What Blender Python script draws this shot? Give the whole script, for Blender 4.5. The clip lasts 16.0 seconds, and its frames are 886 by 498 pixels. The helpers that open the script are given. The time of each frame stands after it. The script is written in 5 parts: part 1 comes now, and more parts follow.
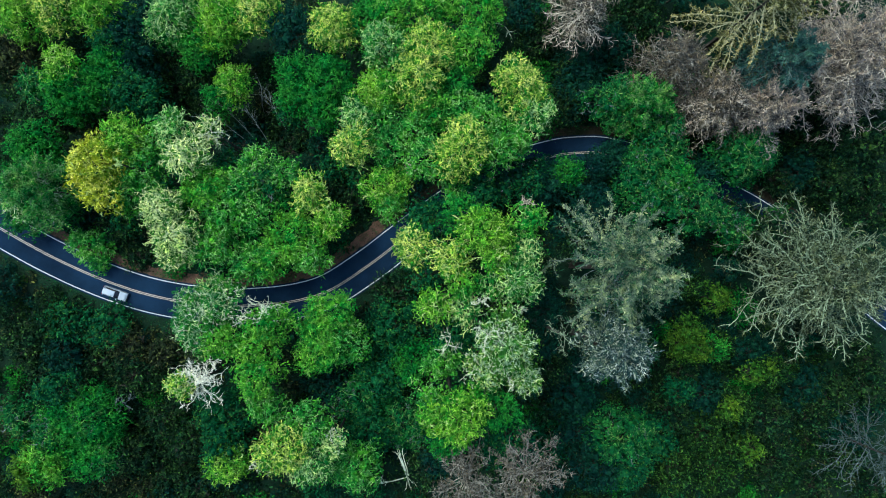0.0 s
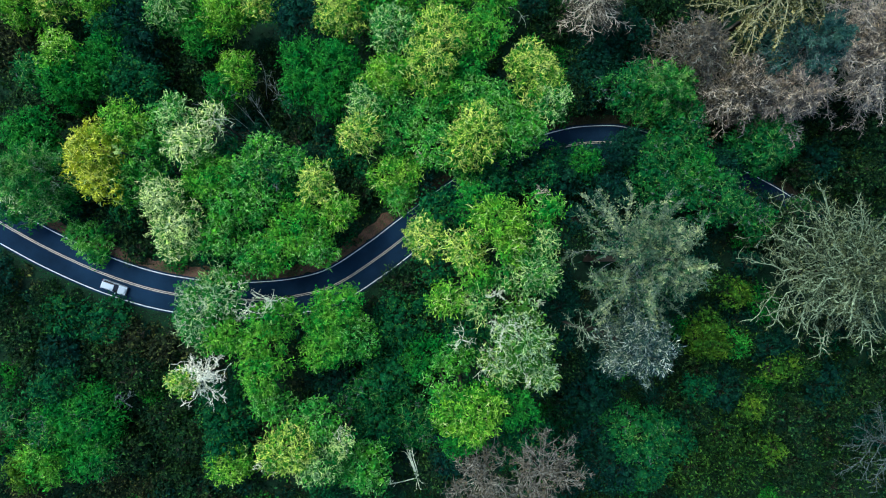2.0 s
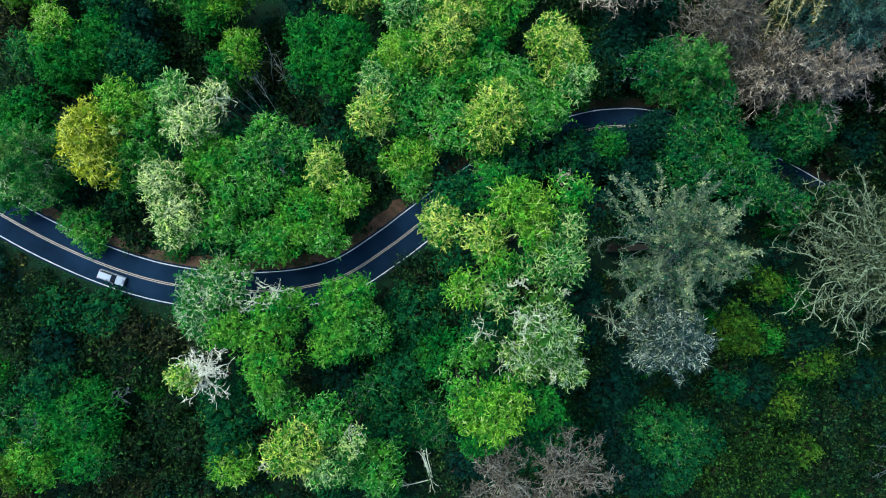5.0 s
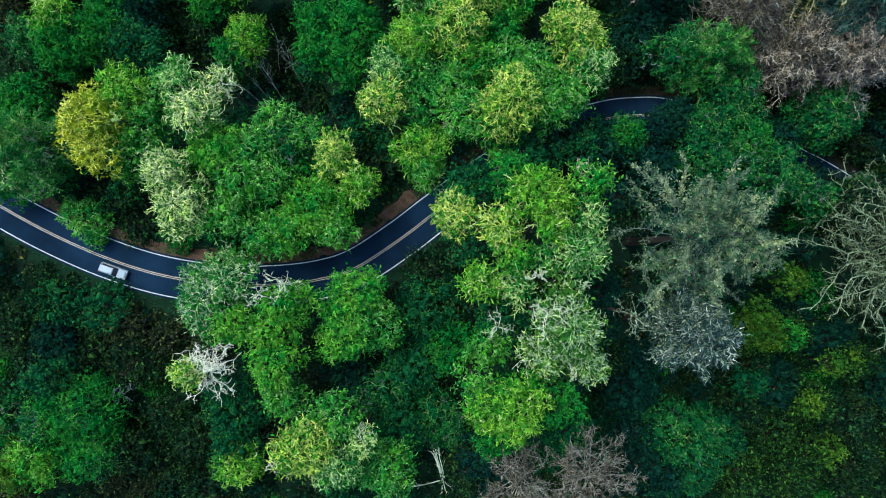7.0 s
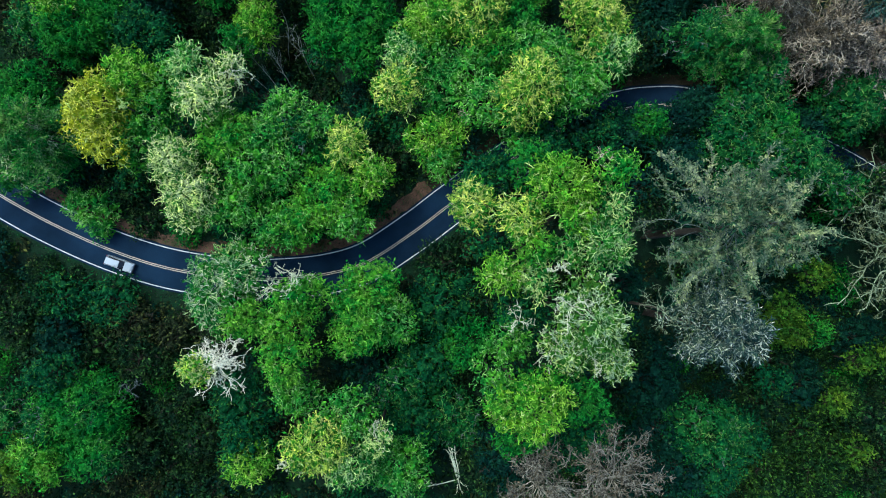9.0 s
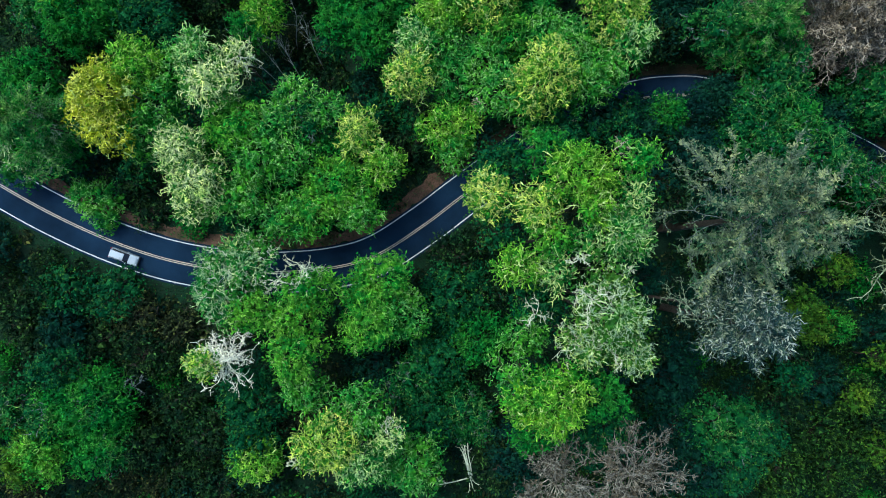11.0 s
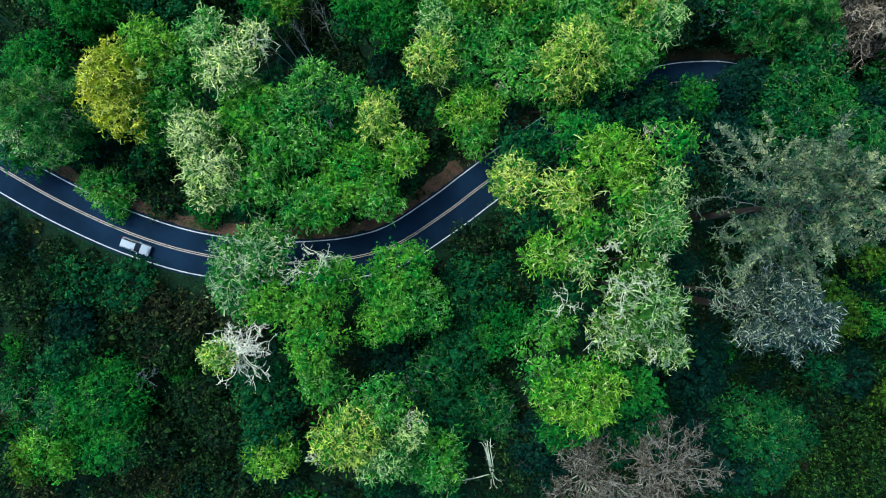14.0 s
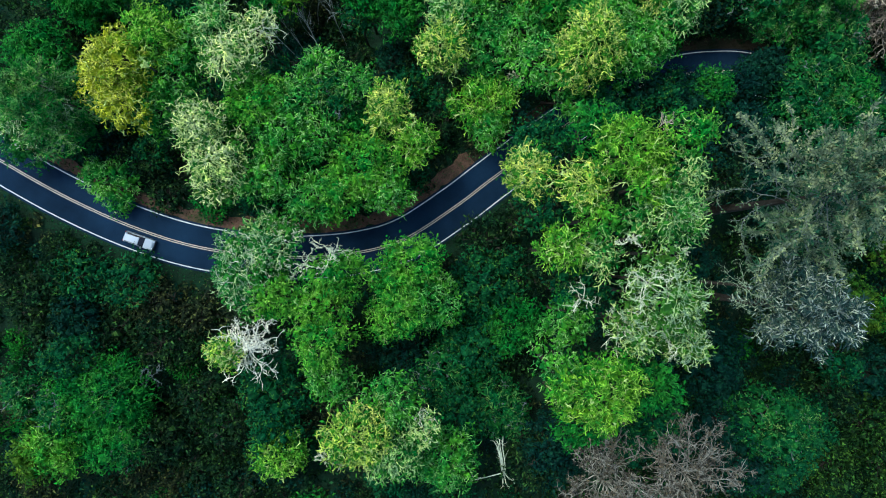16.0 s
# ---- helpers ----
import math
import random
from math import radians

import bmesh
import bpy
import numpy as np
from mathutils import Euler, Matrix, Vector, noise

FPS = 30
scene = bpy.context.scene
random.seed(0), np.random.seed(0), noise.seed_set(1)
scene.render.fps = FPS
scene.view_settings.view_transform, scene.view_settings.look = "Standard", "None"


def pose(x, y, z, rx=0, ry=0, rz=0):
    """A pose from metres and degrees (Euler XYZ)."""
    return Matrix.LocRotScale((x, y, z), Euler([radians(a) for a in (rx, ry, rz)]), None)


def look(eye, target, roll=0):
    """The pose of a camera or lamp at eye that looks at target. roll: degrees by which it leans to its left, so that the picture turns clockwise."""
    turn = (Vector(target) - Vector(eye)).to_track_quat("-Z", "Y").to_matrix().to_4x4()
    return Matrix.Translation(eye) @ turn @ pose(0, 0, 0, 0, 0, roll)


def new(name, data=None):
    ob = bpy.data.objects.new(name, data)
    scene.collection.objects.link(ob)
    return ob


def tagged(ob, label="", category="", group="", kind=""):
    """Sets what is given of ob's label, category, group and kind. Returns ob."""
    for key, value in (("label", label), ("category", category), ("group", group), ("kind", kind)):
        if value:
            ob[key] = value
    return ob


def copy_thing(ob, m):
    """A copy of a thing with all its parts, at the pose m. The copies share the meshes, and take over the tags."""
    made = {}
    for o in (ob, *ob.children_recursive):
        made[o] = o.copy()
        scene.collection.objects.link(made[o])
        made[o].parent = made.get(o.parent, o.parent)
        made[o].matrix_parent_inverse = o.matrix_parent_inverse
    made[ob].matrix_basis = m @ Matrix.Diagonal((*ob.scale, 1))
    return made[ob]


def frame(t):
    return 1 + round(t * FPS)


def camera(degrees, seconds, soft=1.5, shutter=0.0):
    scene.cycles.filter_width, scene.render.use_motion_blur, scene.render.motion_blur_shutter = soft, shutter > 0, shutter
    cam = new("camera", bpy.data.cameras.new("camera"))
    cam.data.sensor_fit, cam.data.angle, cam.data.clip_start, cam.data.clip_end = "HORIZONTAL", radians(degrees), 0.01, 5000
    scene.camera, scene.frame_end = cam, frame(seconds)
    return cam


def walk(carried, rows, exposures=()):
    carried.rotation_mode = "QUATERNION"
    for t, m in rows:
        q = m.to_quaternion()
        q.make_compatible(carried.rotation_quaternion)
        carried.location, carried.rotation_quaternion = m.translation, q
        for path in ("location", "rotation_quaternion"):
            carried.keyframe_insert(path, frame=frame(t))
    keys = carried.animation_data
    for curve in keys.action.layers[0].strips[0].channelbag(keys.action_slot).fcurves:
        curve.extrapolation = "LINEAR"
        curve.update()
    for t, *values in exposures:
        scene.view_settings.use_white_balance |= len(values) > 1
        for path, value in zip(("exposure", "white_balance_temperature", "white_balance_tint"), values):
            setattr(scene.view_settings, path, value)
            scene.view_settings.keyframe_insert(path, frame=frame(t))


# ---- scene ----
cam = camera(71.2, 16.0, 1.1)
EXPO, SKY, SUN, SUN_WIDE = 0.10, 0.285, 2.5, 24.0
# seconds, place, turn: a slow descent that drifts south-west, looking almost straight down
PATH = [
    (0, -3.58, -1.68, 112.28, 1.012, -1.884, 3.273),
    (0.5, -3.98, -2.04, 111.32, 1.014, -1.882, 3.281),
    (1, -4.38, -2.36, 110.34, 1.014, -1.871, 3.289),
    (1.5, -4.80, -2.70, 109.35, 1.013, -1.853, 3.298),
    (2, -5.14, -3.01, 108.36, 1.011, -1.828, 3.307),
    (2.5, -5.38, -3.30, 107.37, 1.008, -1.798, 3.317),
    (3, -5.65, -3.61, 106.39, 1.005, -1.763, 3.327),
    (3.5, -5.96, -3.92, 105.42, 1.000, -1.725, 3.338),
    (4, -6.28, -4.23, 104.46, 0.995, -1.683, 3.350),
    (4.5, -6.60, -4.52, 103.52, 0.989, -1.639, 3.363),
    (5, -6.92, -4.81, 102.60, 0.981, -1.593, 3.377),
    (5.5, -7.26, -5.09, 101.71, 0.973, -1.546, 3.392),
    (6, -7.62, -5.38, 100.85, 0.963, -1.499, 3.407),
    (6.5, -7.99, -5.67, 100.02, 0.952, -1.452, 3.423),
    (7, -8.39, -5.92, 99.23, 0.939, -1.405, 3.440),
    (7.5, -8.89, -6.17, 98.47, 0.925, -1.359, 3.458),
    (8, -9.45, -6.47, 97.75, 0.909, -1.314, 3.476),
    (8.5, -9.92, -6.75, 97.07, 0.891, -1.271, 3.494),
    (9, -10.29, -6.98, 96.42, 0.871, -1.229, 3.512),
    (9.5, -10.65, -7.25, 95.81, 0.849, -1.189, 3.530),
    (10, -11.02, -7.49, 95.23, 0.825, -1.150, 3.548),
    (10.5, -11.38, -7.73, 94.69, 0.798, -1.114, 3.565),
    (11, -11.74, -7.94, 94.17, 0.767, -1.080, 3.581),
    (11.5, -12.10, -8.14, 93.68, 0.734, -1.048, 3.596),
    (12, -12.56, -8.34, 93.22, 0.697, -1.017, 3.610),
    (12.5, -13.00, -8.55, 92.77, 0.656, -0.988, 3.622),
    (13, -13.43, -8.77, 92.33, 0.612, -0.960, 3.631),
    (13.5, -13.87, -8.96, 91.89, 0.563, -0.934, 3.638),
    (14, -14.32, -9.16, 91.45, 0.510, -0.909, 3.642),
    (14.5, -14.65, -9.31, 91.00, 0.451, -0.884, 3.642),
    (15, -14.85, -9.38, 90.52, 0.387, -0.859, 3.639),
    (15.5, -15.16, -9.47, 90.00, 0.317, -0.834, 3.631),
    (16, -15.58, -9.63, 89.44, 0.241, -0.808, 3.619),
]
walk(cam, [(t, pose(x, y, z, rx, ry, rz)) for t, x, y, z, rx, ry, rz in PATH],
     exposures=[(0, EXPO, 5550, 3), (16, EXPO - 0.13, 5550, 3)])

# ---- light: a bright overcast afternoon, soft sun from the west ----
SUN_ELEVATION, SUN_AZIMUTH = 57.0, 305.0
world = bpy.data.worlds.new("overcast_sky")
scene.world = world
world.use_nodes = True
wn = world.node_tree
sky = wn.nodes.new("ShaderNodeTexSky")
sky.sky_type = "NISHITA"
sky.sun_disc = False
sky.sun_elevation, sky.sun_rotation = radians(SUN_ELEVATION), radians(SUN_AZIMUTH)
sky.dust_density, sky.air_density = 2.0, 1.0
wn.nodes["Background"].inputs["Strength"].default_value = SKY
wn.links.new(sky.outputs[0], wn.nodes["Background"].inputs["Color"])
sun_data = bpy.data.lights.new("sun", "SUN")
sun_data.energy, sun_data.angle, sun_data.color = SUN, radians(SUN_WIDE), (1.0, 0.98, 0.93)
sun = new("sun", sun_data)
to_sun = Vector((math.sin(radians(SUN_AZIMUTH)) * math.cos(radians(SUN_ELEVATION)),
                 math.cos(radians(SUN_AZIMUTH)) * math.cos(radians(SUN_ELEVATION)),
                 math.sin(radians(SUN_ELEVATION))))
sun.matrix_world = look(to_sun * 200, (0, 0, 0))


# ---- materials ----
def nodes_of(name):
    mat = bpy.data.materials.new(name)
    mat.use_nodes = True
    tree = mat.node_tree
    return mat, tree, tree.nodes["Principled BSDF"]


def noise_node(tree, scale, detail=4.0, rough=0.6):
    pos = tree.nodes.new("ShaderNodeNewGeometry")
    n = tree.nodes.new("ShaderNodeTexNoise")
    n.inputs["Scale"].default_value, n.inputs["Detail"].default_value = scale, detail
    n.inputs["Roughness"].default_value = rough
    tree.links.new(pos.outputs["Position"], n.inputs["Vector"])
    return n.outputs["Fac"]


def ramp(tree, fac, *stops):
    r = tree.nodes.new("ShaderNodeValToRGB")
    while len(r.color_ramp.elements) < len(stops):
        r.color_ramp.elements.new(0.5)
    for e, (at, col) in zip(r.color_ramp.elements, stops):
        e.position, e.color = at, (*col, 1)
    tree.links.new(fac, r.inputs[0])
    return r.outputs[0]


def mixed(tree, fac, a, b, blend="MIX"):
    m = tree.nodes.new("ShaderNodeMix")
    m.data_type, m.blend_type = "RGBA", blend
    for socket, value in ((m.inputs[0], fac), (m.inputs[6], a), (m.inputs[7], b)):
        if hasattr(value, "is_output"):
            tree.links.new(value, socket)
        else:
            socket.default_value = value if isinstance(value, float) else (*value, 1)
    return m.outputs[2]


def leaf_material(name, main, other, patch=0.45, clear=0.34, sparse=False):
    """Leaves: two hues in patches, every spray a little lighter or darker, with light coming through."""
    mat, tree, bsdf = nodes_of(name)
    geo = tree.nodes.new("ShaderNodeNewGeometry")
    fac = ramp(tree, noise_node(tree, patch * 0.75, 2.0), (0.38, (0, 0, 0)), (0.62, (1, 1, 1)))
    col = mixed(tree, fac, main, other)
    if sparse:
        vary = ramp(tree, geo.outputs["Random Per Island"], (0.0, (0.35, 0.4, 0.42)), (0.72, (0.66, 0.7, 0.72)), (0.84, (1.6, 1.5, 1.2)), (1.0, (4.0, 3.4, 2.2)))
    else:
        vary = ramp(tree, geo.outputs["Random Per Island"], (0.0, (0.62, 0.65, 0.68)), (0.5, (0.92, 0.93, 0.93)), (0.8, (1.2, 1.16, 1.1)), (1.0, (1.6, 1.5, 1.4)))
    col = mixed(tree, 1.0, col, vary, "MULTIPLY")
    clump = ramp(tree, noise_node(tree, 0.9, 2.0, 0.5), (0.36, (0.54, 0.62, 0.68)), (0.5, (0.96, 0.97, 0.97)), (0.64, (1.50, 1.42, 1.15)))
    col = mixed(tree, 1.0, col, clump, "MULTIPLY")
    tree.links.new(col, bsdf.inputs["Base Color"])
    bsdf.inputs["Roughness"].default_value = 0.55
    bsdf.inputs["Specular IOR Level"].default_value = 0.05
    glow = tree.nodes.new("ShaderNodeBsdfTranslucent")
    tree.links.new(col, glow.inputs["Color"])
    both = tree.nodes.new("ShaderNodeMixShader")
    both.inputs[0].default_value = clear
    tree.links.new(bsdf.outputs[0], both.inputs[1])
    tree.links.new(glow.outputs[0], both.inputs[2])
    tree.links.new(both.outputs[0], tree.nodes["Material Output"].inputs["Surface"])
    return mat


def bark_material(name, dark, light, scale=3.0):
    mat, tree, bsdf = nodes_of(name)
    col = ramp(tree, noise_node(tree, scale, 5.0), (0.3, dark), (0.65, light))
    geo = tree.nodes.new("ShaderNodeNewGeometry")
    vary = ramp(tree, geo.outputs["Random Per Island"], (0.0, (0.65, 0.65, 0.65)), (1.0, (1.25, 1.25, 1.25)))
    tree.links.new(mixed(tree, 1.0, col, vary, "MULTIPLY"), bsdf.inputs["Base Color"])
    bsdf.inputs["Roughness"].default_value = 0.85
    bsdf.inputs["Specular IOR Level"].default_value = 0.1
    return mat


def plain_material(name, colour, rough=0.5, metal=0.0, coat=0.0, vary=0.12, scale=6.0):
    mat, tree, bsdf = nodes_of(name)
    low = tuple(c * (1 - vary) for c in colour)
    high = tuple(min(1.0, c * (1 + vary)) for c in colour)
    tree.links.new(ramp(tree, noise_node(tree, scale), (0.35, low), (0.65, high)), bsdf.inputs["Base Color"])
    bsdf.inputs["Roughness"].default_value, bsdf.inputs["Metallic"].default_value = rough, metal
    bsdf.inputs["Coat Weight"].default_value = coat
    return mat


LEAF = {
    "green": leaf_material("mid_green_leaves", (0.014, 0.145, 0.020), (0.036, 0.200, 0.018)),
    "lime": leaf_material("lime_green_leaves", (0.028, 0.238, 0.024), (0.114, 0.335, 0.020)),
    "fresh": leaf_material("fresh_green_leaves", (0.029, 0.204, 0.026), (0.094, 0.320, 0.022)),
    "olive": leaf_material("yellow_green_leaves", (0.038, 0.220, 0.014), (0.129, 0.315, 0.014)),
    "gold": leaf_material("golden_green_leaves", (0.033, 0.200, 0.018), (0.103, 0.280, 0.018), 0.35),
    "yellow": leaf_material("yellow_autumn_leaves", (0.160, 0.285, 0.012), (0.365, 0.395, 0.016), 0.35),
    "pale": leaf_material("pale_green_leaves", (0.022, 0.180, 0.026), (0.073, 0.250, 0.028)),
    "lichen": leaf_material("lichen_grey_green_leaves", (0.036, 0.175, 0.022), (0.090, 0.235, 0.024)),
    "sage": leaf_material("dull_olive_leaves", (0.040, 0.160, 0.020), (0.086, 0.210, 0.022)),
    "mint": leaf_material("mint_green_leaves", (0.024, 0.180, 0.030), (0.060, 0.235, 0.026)),
    # jade, teal, deep, twiggy: the bluish dark of shade is mixed into the colour
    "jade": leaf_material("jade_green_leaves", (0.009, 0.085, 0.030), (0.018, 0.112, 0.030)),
    "teal": leaf_material("shade_toned_teal_leaves", (0.006, 0.038, 0.027), (0.010, 0.054, 0.028)),
    "deep": leaf_material("shade_toned_deep_leaves", (0.010, 0.042, 0.018), (0.024, 0.060, 0.016), 0.45, 0.34, True),
    "twiggy": leaf_material("dull_green_leaves", (0.012, 0.112, 0.030), (0.029, 0.155, 0.026)),
    "silver": leaf_material("silver_green_needles", (0.022, 0.088, 0.044), (0.056, 0.125, 0.052), 0.3),
    "blue": leaf_material("blue_green_needles", (0.030, 0.095, 0.075), (0.060, 0.130, 0.100), 0.3),
    "ash": leaf_material("dry_grey_needles", (0.120, 0.104, 0.086), (0.250, 0.212, 0.182), 0.3),
    "rust": leaf_material("dry_brown_needles", (0.072, 0.062, 0.042), (0.150, 0.128, 0.090), 0.3),
    "moss": leaf_material("olive_moss_needles", (0.013, 0.034, 0.018), (0.042, 0.062, 0.025), 0.3),
    "frost": leaf_material("frost_grey_needles", (0.022, 0.060, 0.050), (0.060, 0.105, 0.085), 0.3),
    "amber": leaf_material("amber_needles", (0.046, 0.066, 0.018), (0.130, 0.120, 0.034), 0.3),
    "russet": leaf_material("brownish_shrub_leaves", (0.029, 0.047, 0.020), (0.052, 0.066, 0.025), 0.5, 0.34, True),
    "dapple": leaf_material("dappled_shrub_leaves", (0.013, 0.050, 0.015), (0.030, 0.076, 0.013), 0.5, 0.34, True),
    "mossy": leaf_material("mossy_yellow_green_leaves", (0.034, 0.125, 0.014), (0.080, 0.165, 0.012)),
}
# paler shoot colours; on broad crowns they stand in for sunlit tops
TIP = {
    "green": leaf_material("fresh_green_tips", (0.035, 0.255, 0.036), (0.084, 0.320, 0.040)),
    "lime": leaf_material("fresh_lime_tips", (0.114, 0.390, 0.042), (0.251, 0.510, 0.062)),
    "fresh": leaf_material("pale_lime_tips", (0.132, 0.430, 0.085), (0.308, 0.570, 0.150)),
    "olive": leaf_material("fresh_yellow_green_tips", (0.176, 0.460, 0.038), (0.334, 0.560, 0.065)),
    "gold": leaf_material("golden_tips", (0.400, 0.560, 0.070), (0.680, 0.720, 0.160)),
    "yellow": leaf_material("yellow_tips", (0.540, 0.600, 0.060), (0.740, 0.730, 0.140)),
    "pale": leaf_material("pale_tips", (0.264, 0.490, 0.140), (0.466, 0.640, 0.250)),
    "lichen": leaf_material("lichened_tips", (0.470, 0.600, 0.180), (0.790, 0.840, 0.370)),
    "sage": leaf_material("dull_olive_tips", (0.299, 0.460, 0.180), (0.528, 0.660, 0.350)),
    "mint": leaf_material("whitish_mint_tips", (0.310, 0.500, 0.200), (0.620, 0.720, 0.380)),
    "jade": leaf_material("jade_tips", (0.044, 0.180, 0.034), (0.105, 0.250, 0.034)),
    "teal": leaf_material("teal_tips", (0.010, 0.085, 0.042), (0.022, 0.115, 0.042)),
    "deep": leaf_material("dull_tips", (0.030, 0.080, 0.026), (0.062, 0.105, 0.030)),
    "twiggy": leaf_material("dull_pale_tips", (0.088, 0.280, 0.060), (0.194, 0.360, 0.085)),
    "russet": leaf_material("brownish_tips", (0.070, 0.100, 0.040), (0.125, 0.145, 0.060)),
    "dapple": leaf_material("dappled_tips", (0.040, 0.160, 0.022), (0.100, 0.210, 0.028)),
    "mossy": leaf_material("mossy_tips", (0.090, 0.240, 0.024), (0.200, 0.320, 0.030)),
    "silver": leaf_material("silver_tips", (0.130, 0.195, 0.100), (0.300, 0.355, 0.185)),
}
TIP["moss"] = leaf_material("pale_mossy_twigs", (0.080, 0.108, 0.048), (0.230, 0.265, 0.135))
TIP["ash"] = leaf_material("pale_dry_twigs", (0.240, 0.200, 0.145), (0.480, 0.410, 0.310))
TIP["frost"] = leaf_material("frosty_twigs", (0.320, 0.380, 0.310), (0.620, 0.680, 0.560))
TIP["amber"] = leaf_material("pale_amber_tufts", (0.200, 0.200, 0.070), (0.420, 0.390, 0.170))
bark = bark_material("grey_brown_bark", (0.020, 0.017, 0.012), (0.060, 0.052, 0.038))
silver_bark = bark_material("pale_silvery_branches", (0.36, 0.38, 0.22), (0.68, 0.70, 0.45))
pale_bark = bark_material("pale_lichened_twigs", (0.30, 0.43, 0.09), (0.56, 0.69, 0.21))
fresh_bark = bark_material("yellow_green_shoots", (0.16, 0.36, 0.06), (0.38, 0.56, 0.16))
cream_bark = bark_material("cream_lichened_twigs", (0.38, 0.46, 0.15), (0.70, 0.75, 0.33))
white_bark = bark_material("bleached_dead_wood", (0.80, 0.74, 0.50), (0.95, 0.90, 0.68))
grey_bark = bark_material("weathered_grey_wood", (0.32, 0.265, 0.175), (0.66, 0.57, 0.40))
moss_bark = bark_material("mossy_branch_bark", (0.070, 0.110, 0.048), (0.35, 0.43, 0.24))
brown_bark = bark_material("dry_brown_twigs", (0.055, 0.051, 0.036), (0.36, 0.335, 0.245), 1.2)
dim_bark = bark_material("shaded_grey_green_wood", (0.07, 0.09, 0.075), (0.20, 0.24, 0.20))
# darker copy of the wood above, with shade put into its colour
shade_bark = bark_material("shade_darkened_bark", (0.035, 0.055, 0.045), (0.11, 0.14, 0.12))
amber_bark = bark_material("amber_branch_bark", (0.24, 0.24, 0.10), (0.52, 0.50, 0.27))


def asphalt_material():
    mat, tree, bsdf = nodes_of("blue_grey_asphalt")
    broad = ramp(tree, noise_node(tree, 0.11, 4.0), (0.3, (0.0042, 0.0120, 0.0235)), (0.7, (0.0112, 0.0300, 0.0570)))
    fine = ramp(tree, noise_node(tree, 14.0, 3.0), (0.3, (0.8, 0.8, 0.8)), (0.7, (1.2, 1.2, 1.2)))
    tree.links.new(mixed(tree, 1.0, broad, fine, "MULTIPLY"), bsdf.inputs["Base Color"])
    bsdf.inputs["Roughness"].default_value = 0.9
    bsdf.inputs["Specular IOR Level"].default_value = 0.06
    bump = tree.nodes.new("ShaderNodeBump")
    bump.inputs["Strength"].default_value, bump.inputs["Distance"].default_value = 0.25, 0.01
    tree.links.new(noise_node(tree, 40.0, 2.0), bump.inputs["Height"])
    tree.links.new(bump.outputs[0], bsdf.inputs["Normal"])
    return mat


def soil_material(name, a, b, c, scale=0.5):
    mat, tree, bsdf = nodes_of(name)
    broad = ramp(tree, noise_node(tree, scale, 6.0), (0.32, a), (0.5, b), (0.68, c))
    fine = ramp(tree, noise_node(tree, 7.0, 4.0), (0.3, (0.55, 0.55, 0.55)), (0.7, (1.35, 1.35, 1.35)))
    tree.links.new(mixed(tree, 1.0, broad, fine, "MULTIPLY"), bsdf.inputs["Base Color"])
    bsdf.inputs["Roughness"].default_value = 0.95
    bsdf.inputs["Specular IOR Level"].default_value = 0.05
    bump = tree.nodes.new("ShaderNodeBump")
    bump.inputs["Strength"].default_value, bump.inputs["Distance"].default_value = 0.6, 0.08
    tree.links.new(noise_node(tree, 5.0, 4.0), bump.inputs["Height"])
    tree.links.new(bump.outputs[0], bsdf.inputs["Normal"])
    return mat


asphalt = asphalt_material()
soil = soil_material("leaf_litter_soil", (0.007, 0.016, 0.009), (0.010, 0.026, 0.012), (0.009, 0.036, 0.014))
dirt = soil_material("reddish_dirt_shoulder", (0.056, 0.042, 0.022), (0.130, 0.074, 0.046), (0.026, 0.044, 0.014), 0.35)
earth = soil_material("olive_brown_earth", (0.020, 0.020, 0.011), (0.036, 0.030, 0.017), (0.020, 0.028, 0.012), 0.4)
white_line = plain_material("worn_white_road_paint", (0.55, 0.55, 0.50), 0.7, vary=0.18, scale=2.5)
yellow_line = plain_material("faded_yellow_road_paint", (0.44, 0.375, 0.26), 0.7, vary=0.18, scale=2.5)


# ---- mesh helpers ----
def mesh_object(name, verts, faces, material, parent=None, label="", smooth=False):
    """One mesh object from corner places and faces; a part where it has a parent."""
    me = bpy.data.meshes.new(name)
    me.from_pydata([tuple(v) for v in verts], [], [tuple(f) for f in faces])
    me.materials.append(material)
    if smooth:
        me.shade_smooth()
    ob = new(name, me)
    ob.parent = parent
    return tagged(ob, label)


def quad_mesh(name, quads, material):
    """A mesh of loose four-cornered faces, from an array (n, 4, 3)."""
    q = np.asarray(quads, dtype=np.float32).reshape(-1, 4, 3)
    n = len(q)
    me = bpy.data.meshes.new(name)
    me.vertices.add(n * 4)
    me.vertices.foreach_set("co", q.ravel())
    me.loops.add(n * 4)
    me.loops.foreach_set("vertex_index", np.arange(n * 4, dtype=np.int32))
    me.polygons.add(n)
    me.polygons.foreach_set("loop_start", np.arange(0, n * 4, 4, dtype=np.int32))
    me.materials.append(material)
    me.update(calc_edges=True)
    return me


def quad_part(name, quads, material, parent, label=""):
    ob = new(name, quad_mesh(name, quads, material))
    ob.parent = parent
    return tagged(ob, label)


def part(name, bm, material, parent, label=""):
    me = bpy.data.meshes.new(name)
    bm.to_mesh(me)
    bm.free()
    me.materials.append(material)
    ob = new(name, me)
    ob.parent = parent
    return tagged(ob, label)


def unit(v):
    return v / np.maximum(np.linalg.norm(v, axis=-1, keepdims=True), 1e-9)


